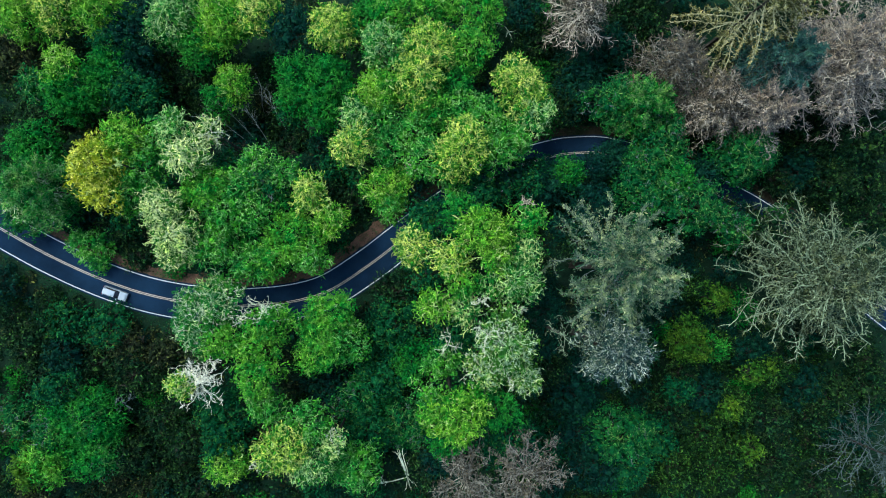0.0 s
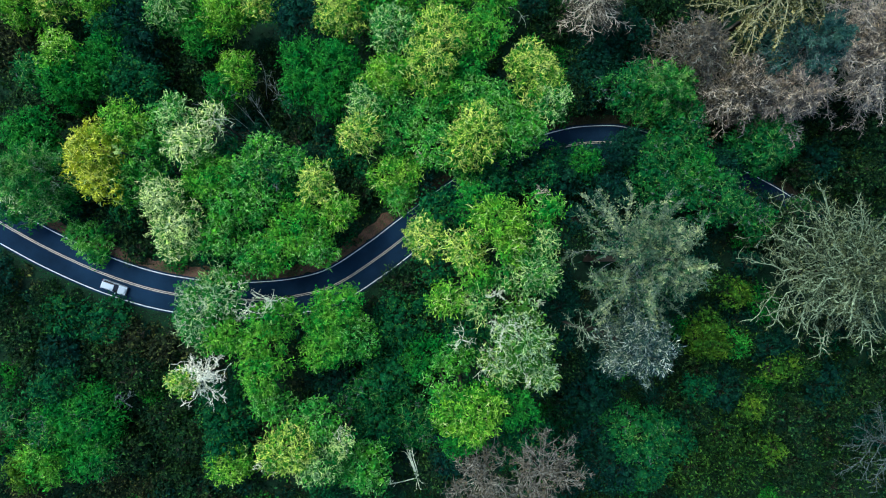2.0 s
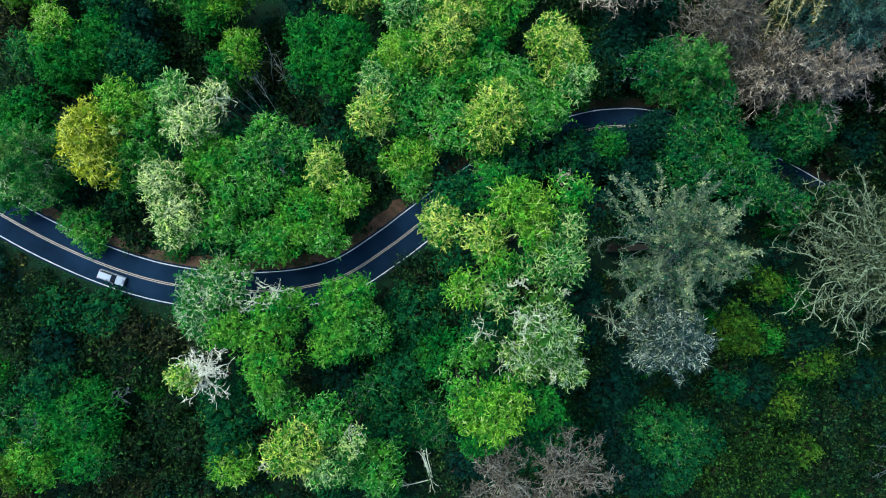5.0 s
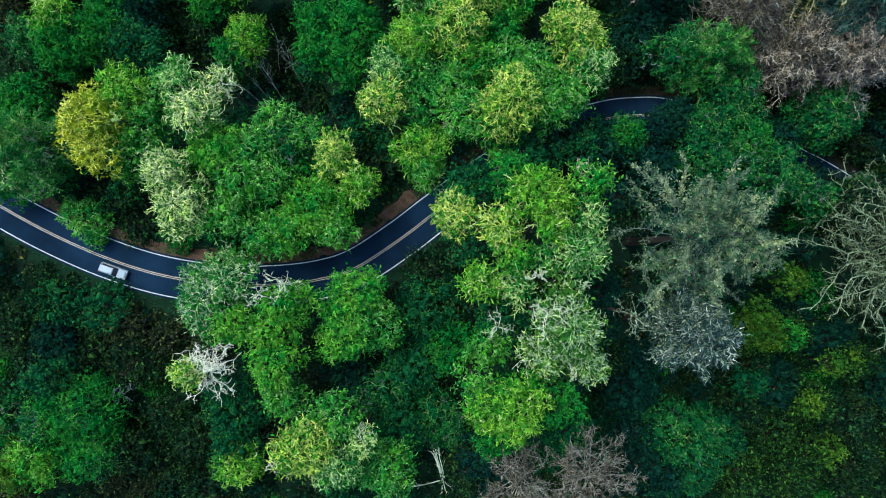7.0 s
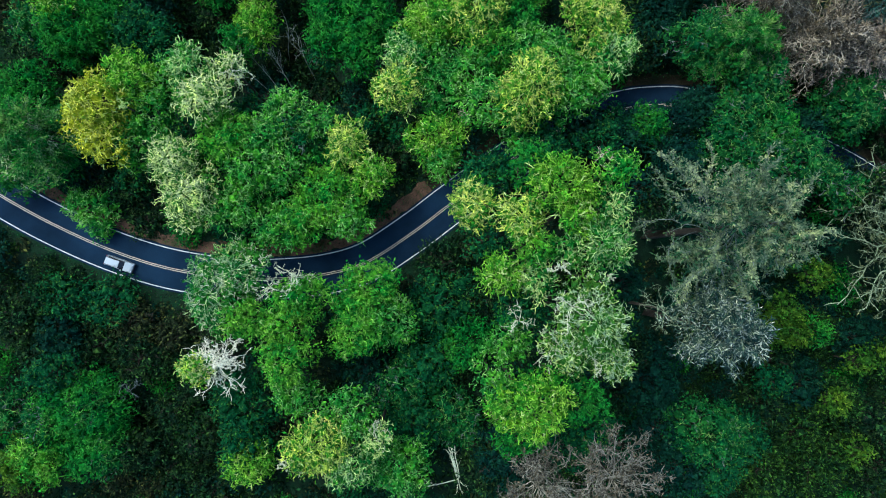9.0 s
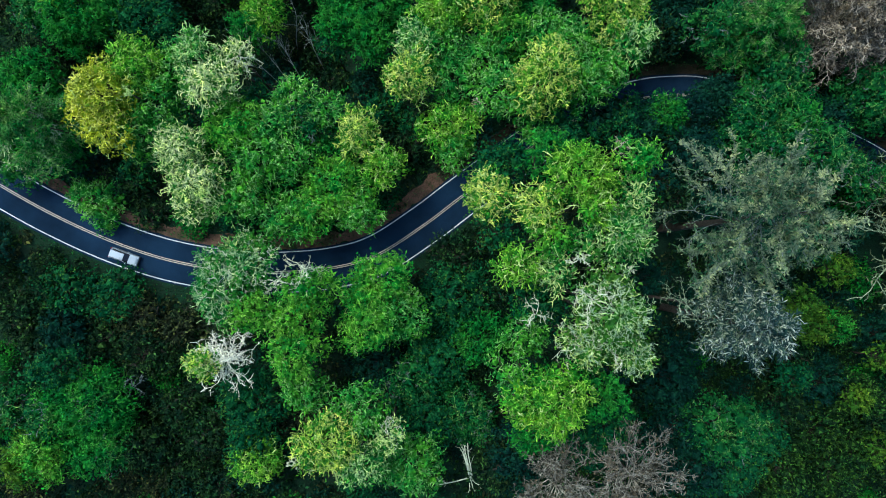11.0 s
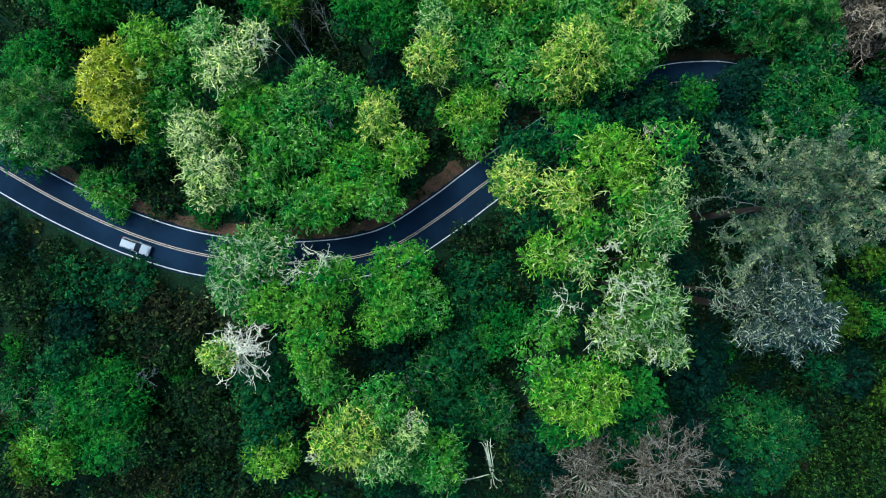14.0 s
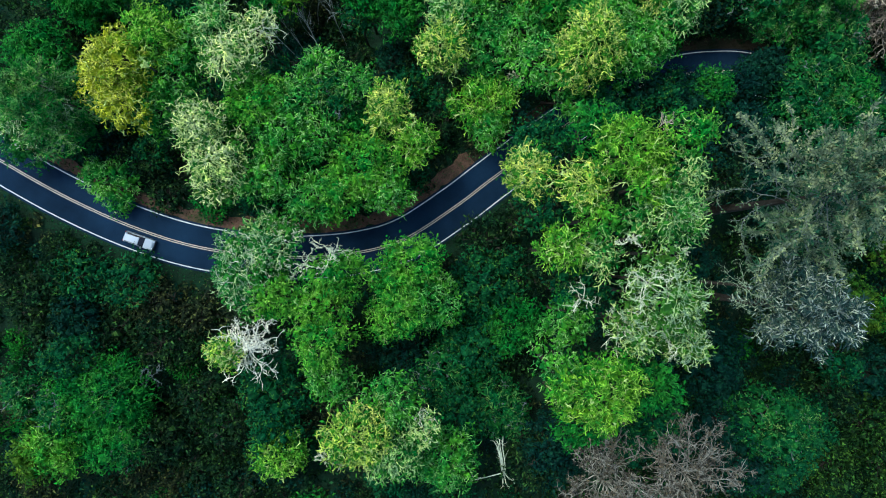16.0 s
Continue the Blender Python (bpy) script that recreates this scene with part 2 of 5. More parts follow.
def sphere_ways(rng, n, low=-1.0):
    z = rng.uniform(low, 1.0, n)
    a = rng.uniform(0, 2 * np.pi, n)
    s = np.sqrt(np.maximum(0, 1 - z * z))
    return np.stack([s * np.cos(a), s * np.sin(a), z], -1)


def sprays(rng, at, out, length, width, lift=0.3, flow=None):
    """Leaf sprays: slim pointed blades at the places, facing outwards, lying mostly along the surface."""
    n = len(at)
    way = unit(rng.normal(size=(n, 3)))
    if flow is not None:
        way = unit(way + flow)
    way = unit(way - 0.75 * (way * out).sum(-1, keepdims=True) * out + lift * out)
    side = unit(np.cross(way, unit(out + 0.33 * rng.normal(size=(n, 3)))))
    ln = length * rng.uniform(0.55, 1.25, (n, 1))
    wd = width * rng.uniform(0.6, 1.3, (n, 1))
    mid = at + way * ln * 0.42
    return np.stack([at, mid + side * wd / 2, at + way * ln - out * ln * 0.12, mid - side * wd / 2], 1)


def tubes(paths, r0, r1):
    """Three-sided tapering branches along paths (n, k, 3), from radius r0 to r1 (numbers or arrays)."""
    p = np.asarray(paths)
    n, k, _ = p.shape
    run = unit(p[:, -1] - p[:, 0])
    ref = np.where(np.abs(run[:, 2:3]) > 0.8, np.array([[1.0, 0, 0]]), np.array([[0, 0, 1.0]]))
    u = unit(np.cross(run, ref))
    v = np.cross(run, u)
    rad = np.broadcast_to(r0, n)[:, None] * (1 - np.linspace(0, 1, k)) + np.broadcast_to(r1, n)[:, None] * np.linspace(0, 1, k)
    rings = []
    for i in range(3):
        a = 2 * np.pi * i / 3
        rings.append(p + rad[..., None] * (np.cos(a) * u + np.sin(a) * v)[:, None, :])
    quads = []
    for i in range(3):
        a, b = rings[i], rings[(i + 1) % 3]
        quads.append(np.stack([a[:, :-1], b[:, :-1], b[:, 1:], a[:, 1:]], 2).reshape(-1, 4, 3))
    return np.concatenate(quads)


def shoots(rng, starts, ways, lengths, k=4, wander=0.25, droop=0.0):
    """Crooked paths (n, k, 3) that start at the places and run along the ways."""
    n = len(starts)
    p = [np.asarray(starts)]
    w = unit(np.asarray(ways))
    step = np.broadcast_to(lengths, n)[:, None] / (k - 1)
    for _ in range(k - 1):
        w = unit(w + wander * rng.normal(size=(n, 3)) + np.array([0, 0, -droop]))
        p.append(p[-1] + w * step)
    return np.stack(p, 1)


def offshoots(rng, paths, per, share, spread, k=3, wander=0.3, droop=0.0, first=0.15, flat=0.0):
    """Side branches: per branches on each path, share of its length, turned away by spread."""
    n, m, _ = paths.shape
    i = np.repeat(np.arange(n), per)
    f = rng.uniform(first, 1.0, n * per) * (m - 1)
    a = np.minimum(f.astype(int), m - 2)
    g = (f - a)[:, None]
    at = paths[i, a] * (1 - g) + paths[i, a + 1] * g
    along = unit(paths[i, a + 1] - paths[i, a])
    off = rng.normal(size=(n * per, 3))
    off[:, 2] *= 1 - flat
    way = unit(along + spread * unit(off))
    whole = np.linalg.norm(np.diff(paths, axis=1), axis=-1).sum(1)[i]
    return shoots(rng, at, way, whole * share * rng.uniform(0.5, 1.2, n * per), k, wander, droop)


# ---- the lie of the land ----
def catmull(points, per):
    p = [np.array(q, float) for q in points]
    p = [2 * p[0] - p[1]] + p + [2 * p[-1] - p[-2]]
    out = []
    for i in range(1, len(p) - 2):
        for s in np.arange(per) / per:
            out.append(0.5 * (2 * p[i] + (p[i + 1] - p[i - 1]) * s + (2 * p[i - 1] - 5 * p[i] + 4 * p[i + 1] - p[i + 2]) * s * s
                              + (3 * p[i] - p[i - 1] - 3 * p[i + 1] + p[i + 2]) * s ** 3))
    out.append(p[-2])
    return np.array(out)


# the road's middle line and height: level round the long bend, then downhill to the east
WAY = catmull([(-210, 60, 0), (-150, 36, 0), (-110, 16, 0), (-90, 5.6, 0), (-76.5, -1.5, 0), (-67.5, -5.7, 0), (-58.5, -9.0, 0),
               (-49.7, -11.1, 0), (-40, -11.9, 0), (-33, -11.5, 0), (-25.9, -10.3, 0), (-19.8, -8.0, 0), (-13, -3.0, 0), (-7.9, 1.4, 0),
               (0.4, 8.4, -0.9), (9.5, 15.0, -2.2), (18.7, 18.9, -3.3), (24.6, 20.2, -3.5), (30.8, 20.3, -3.6), (41, 18.0, -3.8),
               (52.7, 13.7, -4.0), (60.6, 10.0, -4.0), (75, 1.5, -4.0), (95, -12, -4.0), (140, -38, -4.0), (210, -70, -4.0)], 14)
ROAD, RISE = WAY[:, :2], WAY[:, 2]
RUN = unit(np.gradient(ROAD, axis=0))
LEFT = np.stack([-RUN[:, 1], RUN[:, 0]], -1)
LANE = 3.05


def by_road(x, y):
    """Distance from the road's middle line, and the road's height there, for arrays."""
    q = np.stack([np.ravel(x), np.ravel(y)], -1)
    far, high = np.empty(len(q)), np.empty(len(q))
    for i in range(0, len(q), 4000):
        d = np.sqrt(((q[i:i + 4000, None] - ROAD[None]) ** 2).sum(-1))
        far[i:i + 4000] = d.min(1)
        w = np.exp(-(d - d.min(1, keepdims=True)) / (0.4 + 0.25 * d.min(1, keepdims=True)))
        high[i:i + 4000] = (w * RISE).sum(1) / w.sum(1)
    return far.reshape(np.shape(x)), high.reshape(np.shape(x))


def from_road(x, y):
    return by_road(x, y)[0]


def ease(v):
    v = np.clip(v, 0, 1)
    return v * v * (3 - 2 * v)


def land(x, y):
    """Height of the ground: level at the road, falling away to the north-west and the south-east."""
    x, y = np.asarray(x, float), np.asarray(y, float)
    t = -1.2 - 9.0 * ease((y - 8) / 16) * ease((-8 - x) / 22) - 1.8 * ease((x - 28) / 18) * ease((6 - y) / 14)
    t = t + 0.5 * np.sin(x * 0.21 + 1.3 * np.sin(y * 0.13)) * np.cos(y * 0.24 + 0.7)
    far, high = by_road(x, y)
    return high - 0.12 + t * ease((far - 4.6) / 9.0)


def ground_sheet():
    ax = np.concatenate([[-3000, -1200, -500], np.linspace(-220, 220, 150), [500, 1200, 3000]])
    ay = np.concatenate([[-3000, -1200, -500], np.linspace(-150, 150, 116), [500, 1200, 3000]])
    gx, gy = np.meshgrid(ax, ay)
    gz = land(gx, gy)
    verts = np.stack([gx, gy, gz], -1).reshape(-1, 3)
    w = len(ax)
    faces = [(j * w + i, j * w + i + 1, (j + 1) * w + i + 1, (j + 1) * w + i) for j in range(len(ay) - 1) for i in range(w - 1)]
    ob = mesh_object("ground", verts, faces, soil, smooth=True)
    return tagged(ob, "dark forest floor of soil and leaf litter", "ground", kind="structure")


def ribbon(name, offset, width, z, material, parent=None, label="", thick=0.0, ragged=0.0, seed=0, first=0, last=None):
    """A band along the road: middle offset to the left, width, top height; its sides go down by thick."""
    rng = np.random.default_rng(seed)
    mid, left = ROAD[first:last], LEFT[first:last]
    n = len(mid)
    if ragged:
        kern = np.ones(3) / 3
        wob = [np.convolve(rng.normal(size=n + 2), kern, "valid") * ragged for _ in range(2)]
    else:
        wob = [np.zeros(n), np.zeros(n)]
    a = mid + left * (offset + width / 2 + wob[0])[:, None]
    b = mid + left * (offset - width / 2 + wob[1])[:, None]
    z = z + RISE[first:last]
    cols = [(a, z - thick), (a, z), (b, z), (b, z - thick)] if thick else [(a, z), (b, z)]
    verts = np.concatenate([np.column_stack([p, h]) for p, h in cols])
    faces = [(c * n + i, (c + 1) * n + i, (c + 1) * n + i + 1, c * n + i + 1) for c in range(len(cols) - 1) for i in range(n - 1)]
    return mesh_object(name, verts, faces, material, parent, label)


ground = ground_sheet()
road = tagged(ribbon("road", 0.0, 2 * LANE + 0.7, 0.0, asphalt, thick=0.2),
              "winding two-lane road of dark blue-grey asphalt", "road", kind="structure")
for side in (1, -1):
    ribbon("edge_line", side * LANE, 0.15, 0.012, white_line, road, "worn white edge line")
    ribbon("centre_line", side * 0.13, 0.12, 0.012, yellow_line, road, "faded yellow centre line")
tagged(ribbon("shoulder", LANE + 1.15, 1.9, -0.03, dirt, thick=0.15, ragged=0.35, seed=3, last=14 * 13),
       "reddish-brown dirt shoulder beside the asphalt", "road shoulder", kind="structure")
tagged(ribbon("shoulder", LANE + 1.05, 1.7, -0.03, earth, thick=0.15, ragged=0.3, seed=5, first=14 * 13 - 1),
       "dark earth shoulder under overhanging trees", "road shoulder", kind="structure")
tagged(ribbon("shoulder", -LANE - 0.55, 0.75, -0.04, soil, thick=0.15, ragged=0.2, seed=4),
       "narrow dark earth shoulder beside the asphalt", "road shoulder", kind="structure")


# ---- trees ----
def crown_lobes(rng, radius, height):
    """Centres and radii of the rounded clumps that make up a broad crown; the crown's top is at z = 0."""
    n = int(13 + 3.4 * radius)
    i = np.arange(n) + 0.5
    z = 1 - 1.2 * i / n
    a = 2.39996 * i + rng.uniform(0, 6.28)
    s = np.sqrt(np.maximum(0.02, 1 - z * z))
    size = radius * rng.uniform(0.17, 0.37, n)
    reach = radius - size * rng.uniform(0.75, 1.1, n)
    c = np.stack([s * np.cos(a) * reach, s * np.sin(a) * reach, z * (height * 0.5) * 0.95], -1)
    p = rng.uniform(0, 6.28, 3)
    c[:, :2] *= (1 + 0.19 * np.sin(2 * a + p[0]) + 0.14 * np.sin(3 * a + p[1]) + 0.09 * np.sin(5 * a + p[2]))[:, None]
    c += rng.normal(size=(n, 3)) * radius * np.array([0.07, 0.07, 0.08])
    c[:, 2] += -(c[:, 2] + size).max()
    return c, size


def leaf_mass(rng, lobes, sizes):
    """The close inner foliage of a crown: an uneven hummock in every clump, which the leaf sprays cover."""
    rows, cols = 4, 5
    u = np.linspace(0.12, 2.2, rows)[:, None]
    v = np.linspace(0, 2 * np.pi, cols + 1)[None, :]
    ball = np.stack([np.sin(u) * np.cos(v), np.sin(u) * np.sin(v), np.cos(u) + 0 * v], -1)
    parts = []
    for c, r in zip(lobes, sizes):
        jag = rng.uniform(0.42, 0.72, (rows, cols + 1, 1))
        jag[:, -1] = jag[:, 0]
        p = c + ball * r * jag
        parts.append(np.stack([p[:-1, :-1], p[1:, :-1], p[1:, 1:], p[:-1, 1:]], 2).reshape(-1, 4, 3))
    return np.concatenate(parts)


def crown_skin(rng, lobes, sizes, per_area, low=-0.3, sink=0.85):
    """Places and outward ways spread evenly over the clumps, without those that lie deep inside another clump."""
    n = np.maximum(1, (per_area * 2 * np.pi * (1 - low) * sizes ** 2).astype(int))
    pick = np.repeat(np.arange(len(lobes)), n)
    d = sphere_ways(rng, len(pick), low)
    p = lobes[pick] + d * sizes[pick, None]
    gap = np.linalg.norm(p[:, None] - lobes[None], axis=-1) / sizes[None]
    gap[np.arange(len(p)), pick] = 9
    keep = gap.min(1) > sink
    return p[keep], d[keep], sizes[pick][keep]


def tufts(rng, p, wave=1.25):
    """A smooth uneven swell at the places, about -1 to 1, and its slope: the tufts on a crown."""
    high, slope = np.zeros(len(p)), np.zeros_like(p)
    for way in unit(rng.normal(size=(7, 3))):
        k = 2 * np.pi / (wave * rng.uniform(0.7, 1.35)) * way
        a = p @ k + rng.uniform(0, 6.28)
        high += np.sin(a)
        slope += np.cos(a)[:, None] * k
    return high / 2.6, slope / 2.6


def crown_sprays(rng, lobes, sizes, density, length, width):
    """Leaf sprays all over the crown, the outermost a little beyond the clumps."""
    middle = lobes.mean(0) - np.array([0, 0, sizes.mean()])
    at, d, r = crown_skin(rng, lobes, sizes, density)
    swell, slope = tufts(np.random.default_rng(int(1000 * sizes[0])), at)
    at = at + d * (r[:, None] * (0.10 - 0.34 * rng.random((len(d), 1)) ** 1.6) + 0.34 * np.clip(swell, -1.3, 1.3)[:, None])
    d = unit(d - 0.30 * (slope - (slope * d).sum(-1, keepdims=True) * d))
    away = (at - middle) * np.array([1, 1, 0.25])
    close = sprays(rng, at, d, length, width, flow=0.6 * unit(away))
    # leafy sprigs that stand out of the crown and make its outline ragged
    foot, out, _ = crown_skin(rng, lobes, sizes, 0.13 * density, -0.25, 0.98)
    n = len(foot)
    sprig = shoots(rng, foot, out * np.array([1, 1, 0.7]) + 0.35 * rng.normal(size=out.shape), rng.uniform(0.5, 1.3, n), 4, 0.35)
    node = sprig[:, 1:].reshape(-1, 3)
    run = unit(sprig[:, 1:] - sprig[:, :-1]).reshape(-1, 3)
    face = unit(np.repeat(out, 3, axis=0) + np.array([0, 0, 0.5]))
    return np.concatenate([close, sprays(rng, node, face, length, width, 0.2, 0.9 * run)])


SPECIES = {
    # twigs that show, their bark, words, density
    "green": (0, bark, "mid-green broadleaf tree with a dense rounded crown"),
    "fresh": (14, fresh_bark, "fresh green broadleaf tree with paler shoots"),
    "lime": (14, fresh_bark, "bright lime-green broadleaf tree with a full rounded crown"),
    "olive": (40, pale_bark, "yellow-green broadleaf tree with fine pale twigs"),
    "gold": (70, pale_bark, "golden yellow-green broadleaf tree with pale twigs"),
    "yellow": (14, pale_bark, "bright yellow broadleaf tree with a rounded crown"),
    "mossy": (0, bark, "low yellow-green shrubby tree in half shade"),
    "dapple": (0, bark, "low dark tree dotted with yellow-green leaves"),
    "pale": (70, pale_bark, "pale green broadleaf tree with many lichened twigs"),
    "lichen": (110, cream_bark, "grey-green thinning tree covered in pale lichened twigs"),
    "sage": (100, pale_bark, "dull olive-green broadleaf tree with pale lichened twigs"),
    "mint": (60, silver_bark, "mint-green broadleaf tree with whitish bare twigs"),
    "jade": (0, bark, "jade-green broadleaf tree with a soft low crown"),
    "teal": (0, bark, "understorey tree with shade toned into its dark teal leaves"),
    "russet": (8, bark, "dull brownish-green small tree with sparse leaves"),
    "deep": (8, bark, "small loose-crowned tree with shade toned into its deep green leaves"),
    "twiggy": (22, dim_bark, "dull green tree with bare pale branches showing"),
}
count = [0]
PLACED = []


def blades(rng, paths, w0, w1):
    """Flat narrow strips along paths (n, k, 3), turned at random about their run."""
    n, k, _ = paths.shape
    run = unit(paths[:, -1] - paths[:, 0])
    side = unit(np.cross(run, unit(np.array([0, 0, 1.0]) + 0.4 * rng.normal(size=(n, 3)))))[:, None]
    w = np.linspace(w0, w1, k)[None, :, None] / 2
    a, b = paths + side * w, paths - side * w
    return np.stack([a[:, :-1], b[:, :-1], b[:, 1:], a[:, 1:]], 2).reshape(-1, 4, 3)


def shoots_on(rng, lobes, sizes, per_area, length, width):
    """Crooked forked shoots with paler leaves, densest on top to imitate a sunlit crown."""
    at, d, _ = crown_skin(rng, lobes, sizes, per_area, -0.15, 0.95)
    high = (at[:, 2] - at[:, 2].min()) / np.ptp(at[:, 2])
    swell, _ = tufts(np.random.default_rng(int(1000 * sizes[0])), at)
    # pale colour gathers high up and on swells, like light catching them
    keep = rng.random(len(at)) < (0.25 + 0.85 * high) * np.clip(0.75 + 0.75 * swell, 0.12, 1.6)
    at, d = at[keep] + d[keep] * 0.34 * np.clip(swell, -1.3, 1.3)[keep, None], d[keep]
    n = len(at)
    way = d * np.array([1, 1, 0.6]) + 0.7 * unit((at - lobes.mean(0)) * np.array([1, 1, 0])) + 0.75 * rng.normal(size=d.shape)
    first = shoots(rng, at - 0.12 * d, way, length * rng.uniform(0.45, 1.3, n), 4, 0.85)
    side = offshoots(rng, first, 2, 0.45, 1.2, 2, 0.5, 0.0, 0.2)
    return np.concatenate([blades(rng, first, width, width * 0.55), blades(rng, side, width * 0.8, width * 0.4)])


def twigs_on(rng, lobes, sizes, n):
    """Bare forked twigs that show through the leaves."""
    pick = rng.choice(len(lobes), n, p=sizes ** 2 / (sizes ** 2).sum())
    d = sphere_ways(rng, n, 0.0)
    start = lobes[pick] + d * sizes[pick, None] * 0.6
    first = shoots(rng, start, d * np.array([1, 1, 0.5]) + 0.5 * rng.normal(size=d.shape), rng.uniform(0.8, 1.6, n), 5, 0.6)
    side = offshoots(rng, first, 3, 0.45, 0.9, 3, 0.5)
    return np.concatenate([blades(rng, first, 0.12, 0.075), blades(rng, side, 0.10, 0.06)])


def crown_limbs(rng, radius, height, n, wide=1.0):
    """Pale limbs that run from the middle of a crown outwards along its upper side, with side twigs."""
    a = np.arange(n) * 2.39996 + rng.normal(size=n) * 0.25
    far = radius * rng.uniform(0.55, 1.0, n)
    k = 7
    f = np.linspace(0.08, 1, k)[None, :] * far[:, None]
    bend = a[:, None] + np.cumsum(rng.normal(size=(n, k)) * 0.13, axis=1)
    z = -0.03 * height - 0.34 * height * (f / radius) ** 2 + rng.normal(size=(n, k)) * 0.22
    first = np.stack([f * np.cos(bend), f * np.sin(bend), z], -1)
    side = offshoots(rng, first, 5, 0.28, 0.85, 4, 0.35, 0.0, 0.2, 0.4)
    fine = offshoots(rng, side, 2, 0.5, 0.9, 3, 0.4, 0.0, 0.2, 0.3)
    return np.concatenate([blades(rng, first, 0.08 * wide, 0.045 * wide), blades(rng, side, 0.06 * wide, 0.04 * wide), blades(rng, fine, 0.05 * wide, 0.035 * wide)])


LIMB_COUNT = {"gold": 12, "olive": 6, "lichen": 26, "twiggy": 4, "pale": 8, "yellow": 6, "mint": 12, "sage": 12}

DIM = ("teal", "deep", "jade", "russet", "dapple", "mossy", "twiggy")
# shoots on a square metre of crown, their length and width
SHOOTS = {"lichen": (3.6, 1.3, 0.13), "pale": (4.6, 1.0, 0.11), "sage": (3.6, 1.0, 0.11), "mint": (2.9, 1.0, 0.10), "gold": (7.0, 0.95, 0.11), "olive": (6.0, 0.9, 0.105),
          "yellow": (6.0, 0.9, 0.11), "jade": (2.8, 0.4, 0.11), "teal": (1.6, 0.4, 0.10), "russet": (2.4, 0.4, 0.11)}


def beside_road(x, y, room=4.9):
    """The place itself, or where it lies too near the road's middle line, the place on the verge beside it."""
    i = int(np.argmin(((ROAD - (x, y)) ** 2).sum(-1)))
    off = float((np.array([x, y]) - ROAD[i]) @ LEFT[i])
    if np.hypot(*(ROAD[i] - (x, y))) >= room:
        return x, y
    return tuple(float(v) for v in ROAD[i] + LEFT[i] * room * (1 if off > 0 else -1))


def leafy(kind, x, y, top, radius):
    """A broadleaf tree: trunk and limbs, a crown of leaf sprays in clumps, and the twigs that show through."""
    count[0] += 1
    rng = np.random.default_rng(1000 + count[0])
    twigs, twig_bark, words = SPECIES[kind]
    fx, fy = beside_road(x, y)
    base = float(land(fx, fy)) - 0.15
    if float(from_road(x, y)) < radius + LANE - 0.5 and top > 3.0:
        words += " beside the road"
    radius *= 0.88 if kind in ("lime", "olive", "gold") else 0.91 if kind in ("fresh", "green", "pale") else 0.94
    tall = max(2.5, top - base)
    crown_height = min(tall * 0.85, 1.9 * radius)
    tree = tagged(new("small_tree" if tall < 6 else "broadleaf_tree"), words, "tree", "forest trees")
    tree.location = (fx, fy, base)
    lobes, sizes = crown_lobes(rng, radius, crown_height)
    lobes += np.array([x - fx, y - fy, tall])
    dim = kind in DIM
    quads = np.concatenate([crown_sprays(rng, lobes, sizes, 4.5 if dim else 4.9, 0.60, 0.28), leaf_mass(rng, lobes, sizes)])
    lean = rng.normal(size=2) * 0.03 * tall + np.array([x - fx, y - fy]) * 0.8
    fork = np.array([lean[0], lean[1], tall - crown_height * 0.75])
    stem = np.stack([[0, 0, 0], fork * 0.5 + rng.normal(size=3) * 0.1, fork, fork + (0, 0, crown_height * 0.35)])[None]
    wood = [tubes(stem, 0.035 * tall ** 0.9 * 0.45 + 0.05, 0.06)]
    way = lobes - fork
    limbs = np.stack([fork + 0 * way, fork + way * 0.45 + rng.normal(size=way.shape) * 0.25, lobes], 1)
    wood.append(tubes(limbs, 0.08, 0.025))
    quad_part("trunk", np.concatenate(wood), bark, tree)
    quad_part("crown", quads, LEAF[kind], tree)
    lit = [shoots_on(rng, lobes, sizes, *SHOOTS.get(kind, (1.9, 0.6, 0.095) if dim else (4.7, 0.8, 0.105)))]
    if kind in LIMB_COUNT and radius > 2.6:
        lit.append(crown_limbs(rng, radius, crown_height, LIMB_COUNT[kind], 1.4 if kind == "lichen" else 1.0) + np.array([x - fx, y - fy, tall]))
    quad_part("lit_shoot", np.concatenate(lit), TIP[kind], tree)["kind"] = "stuff"
    if twigs:
        quad_part("twig", twigs_on(rng, lobes, sizes, twigs), twig_bark, tree)["kind"] = "stuff"
    PLACED.append((x, y, radius, tall))
    return tree


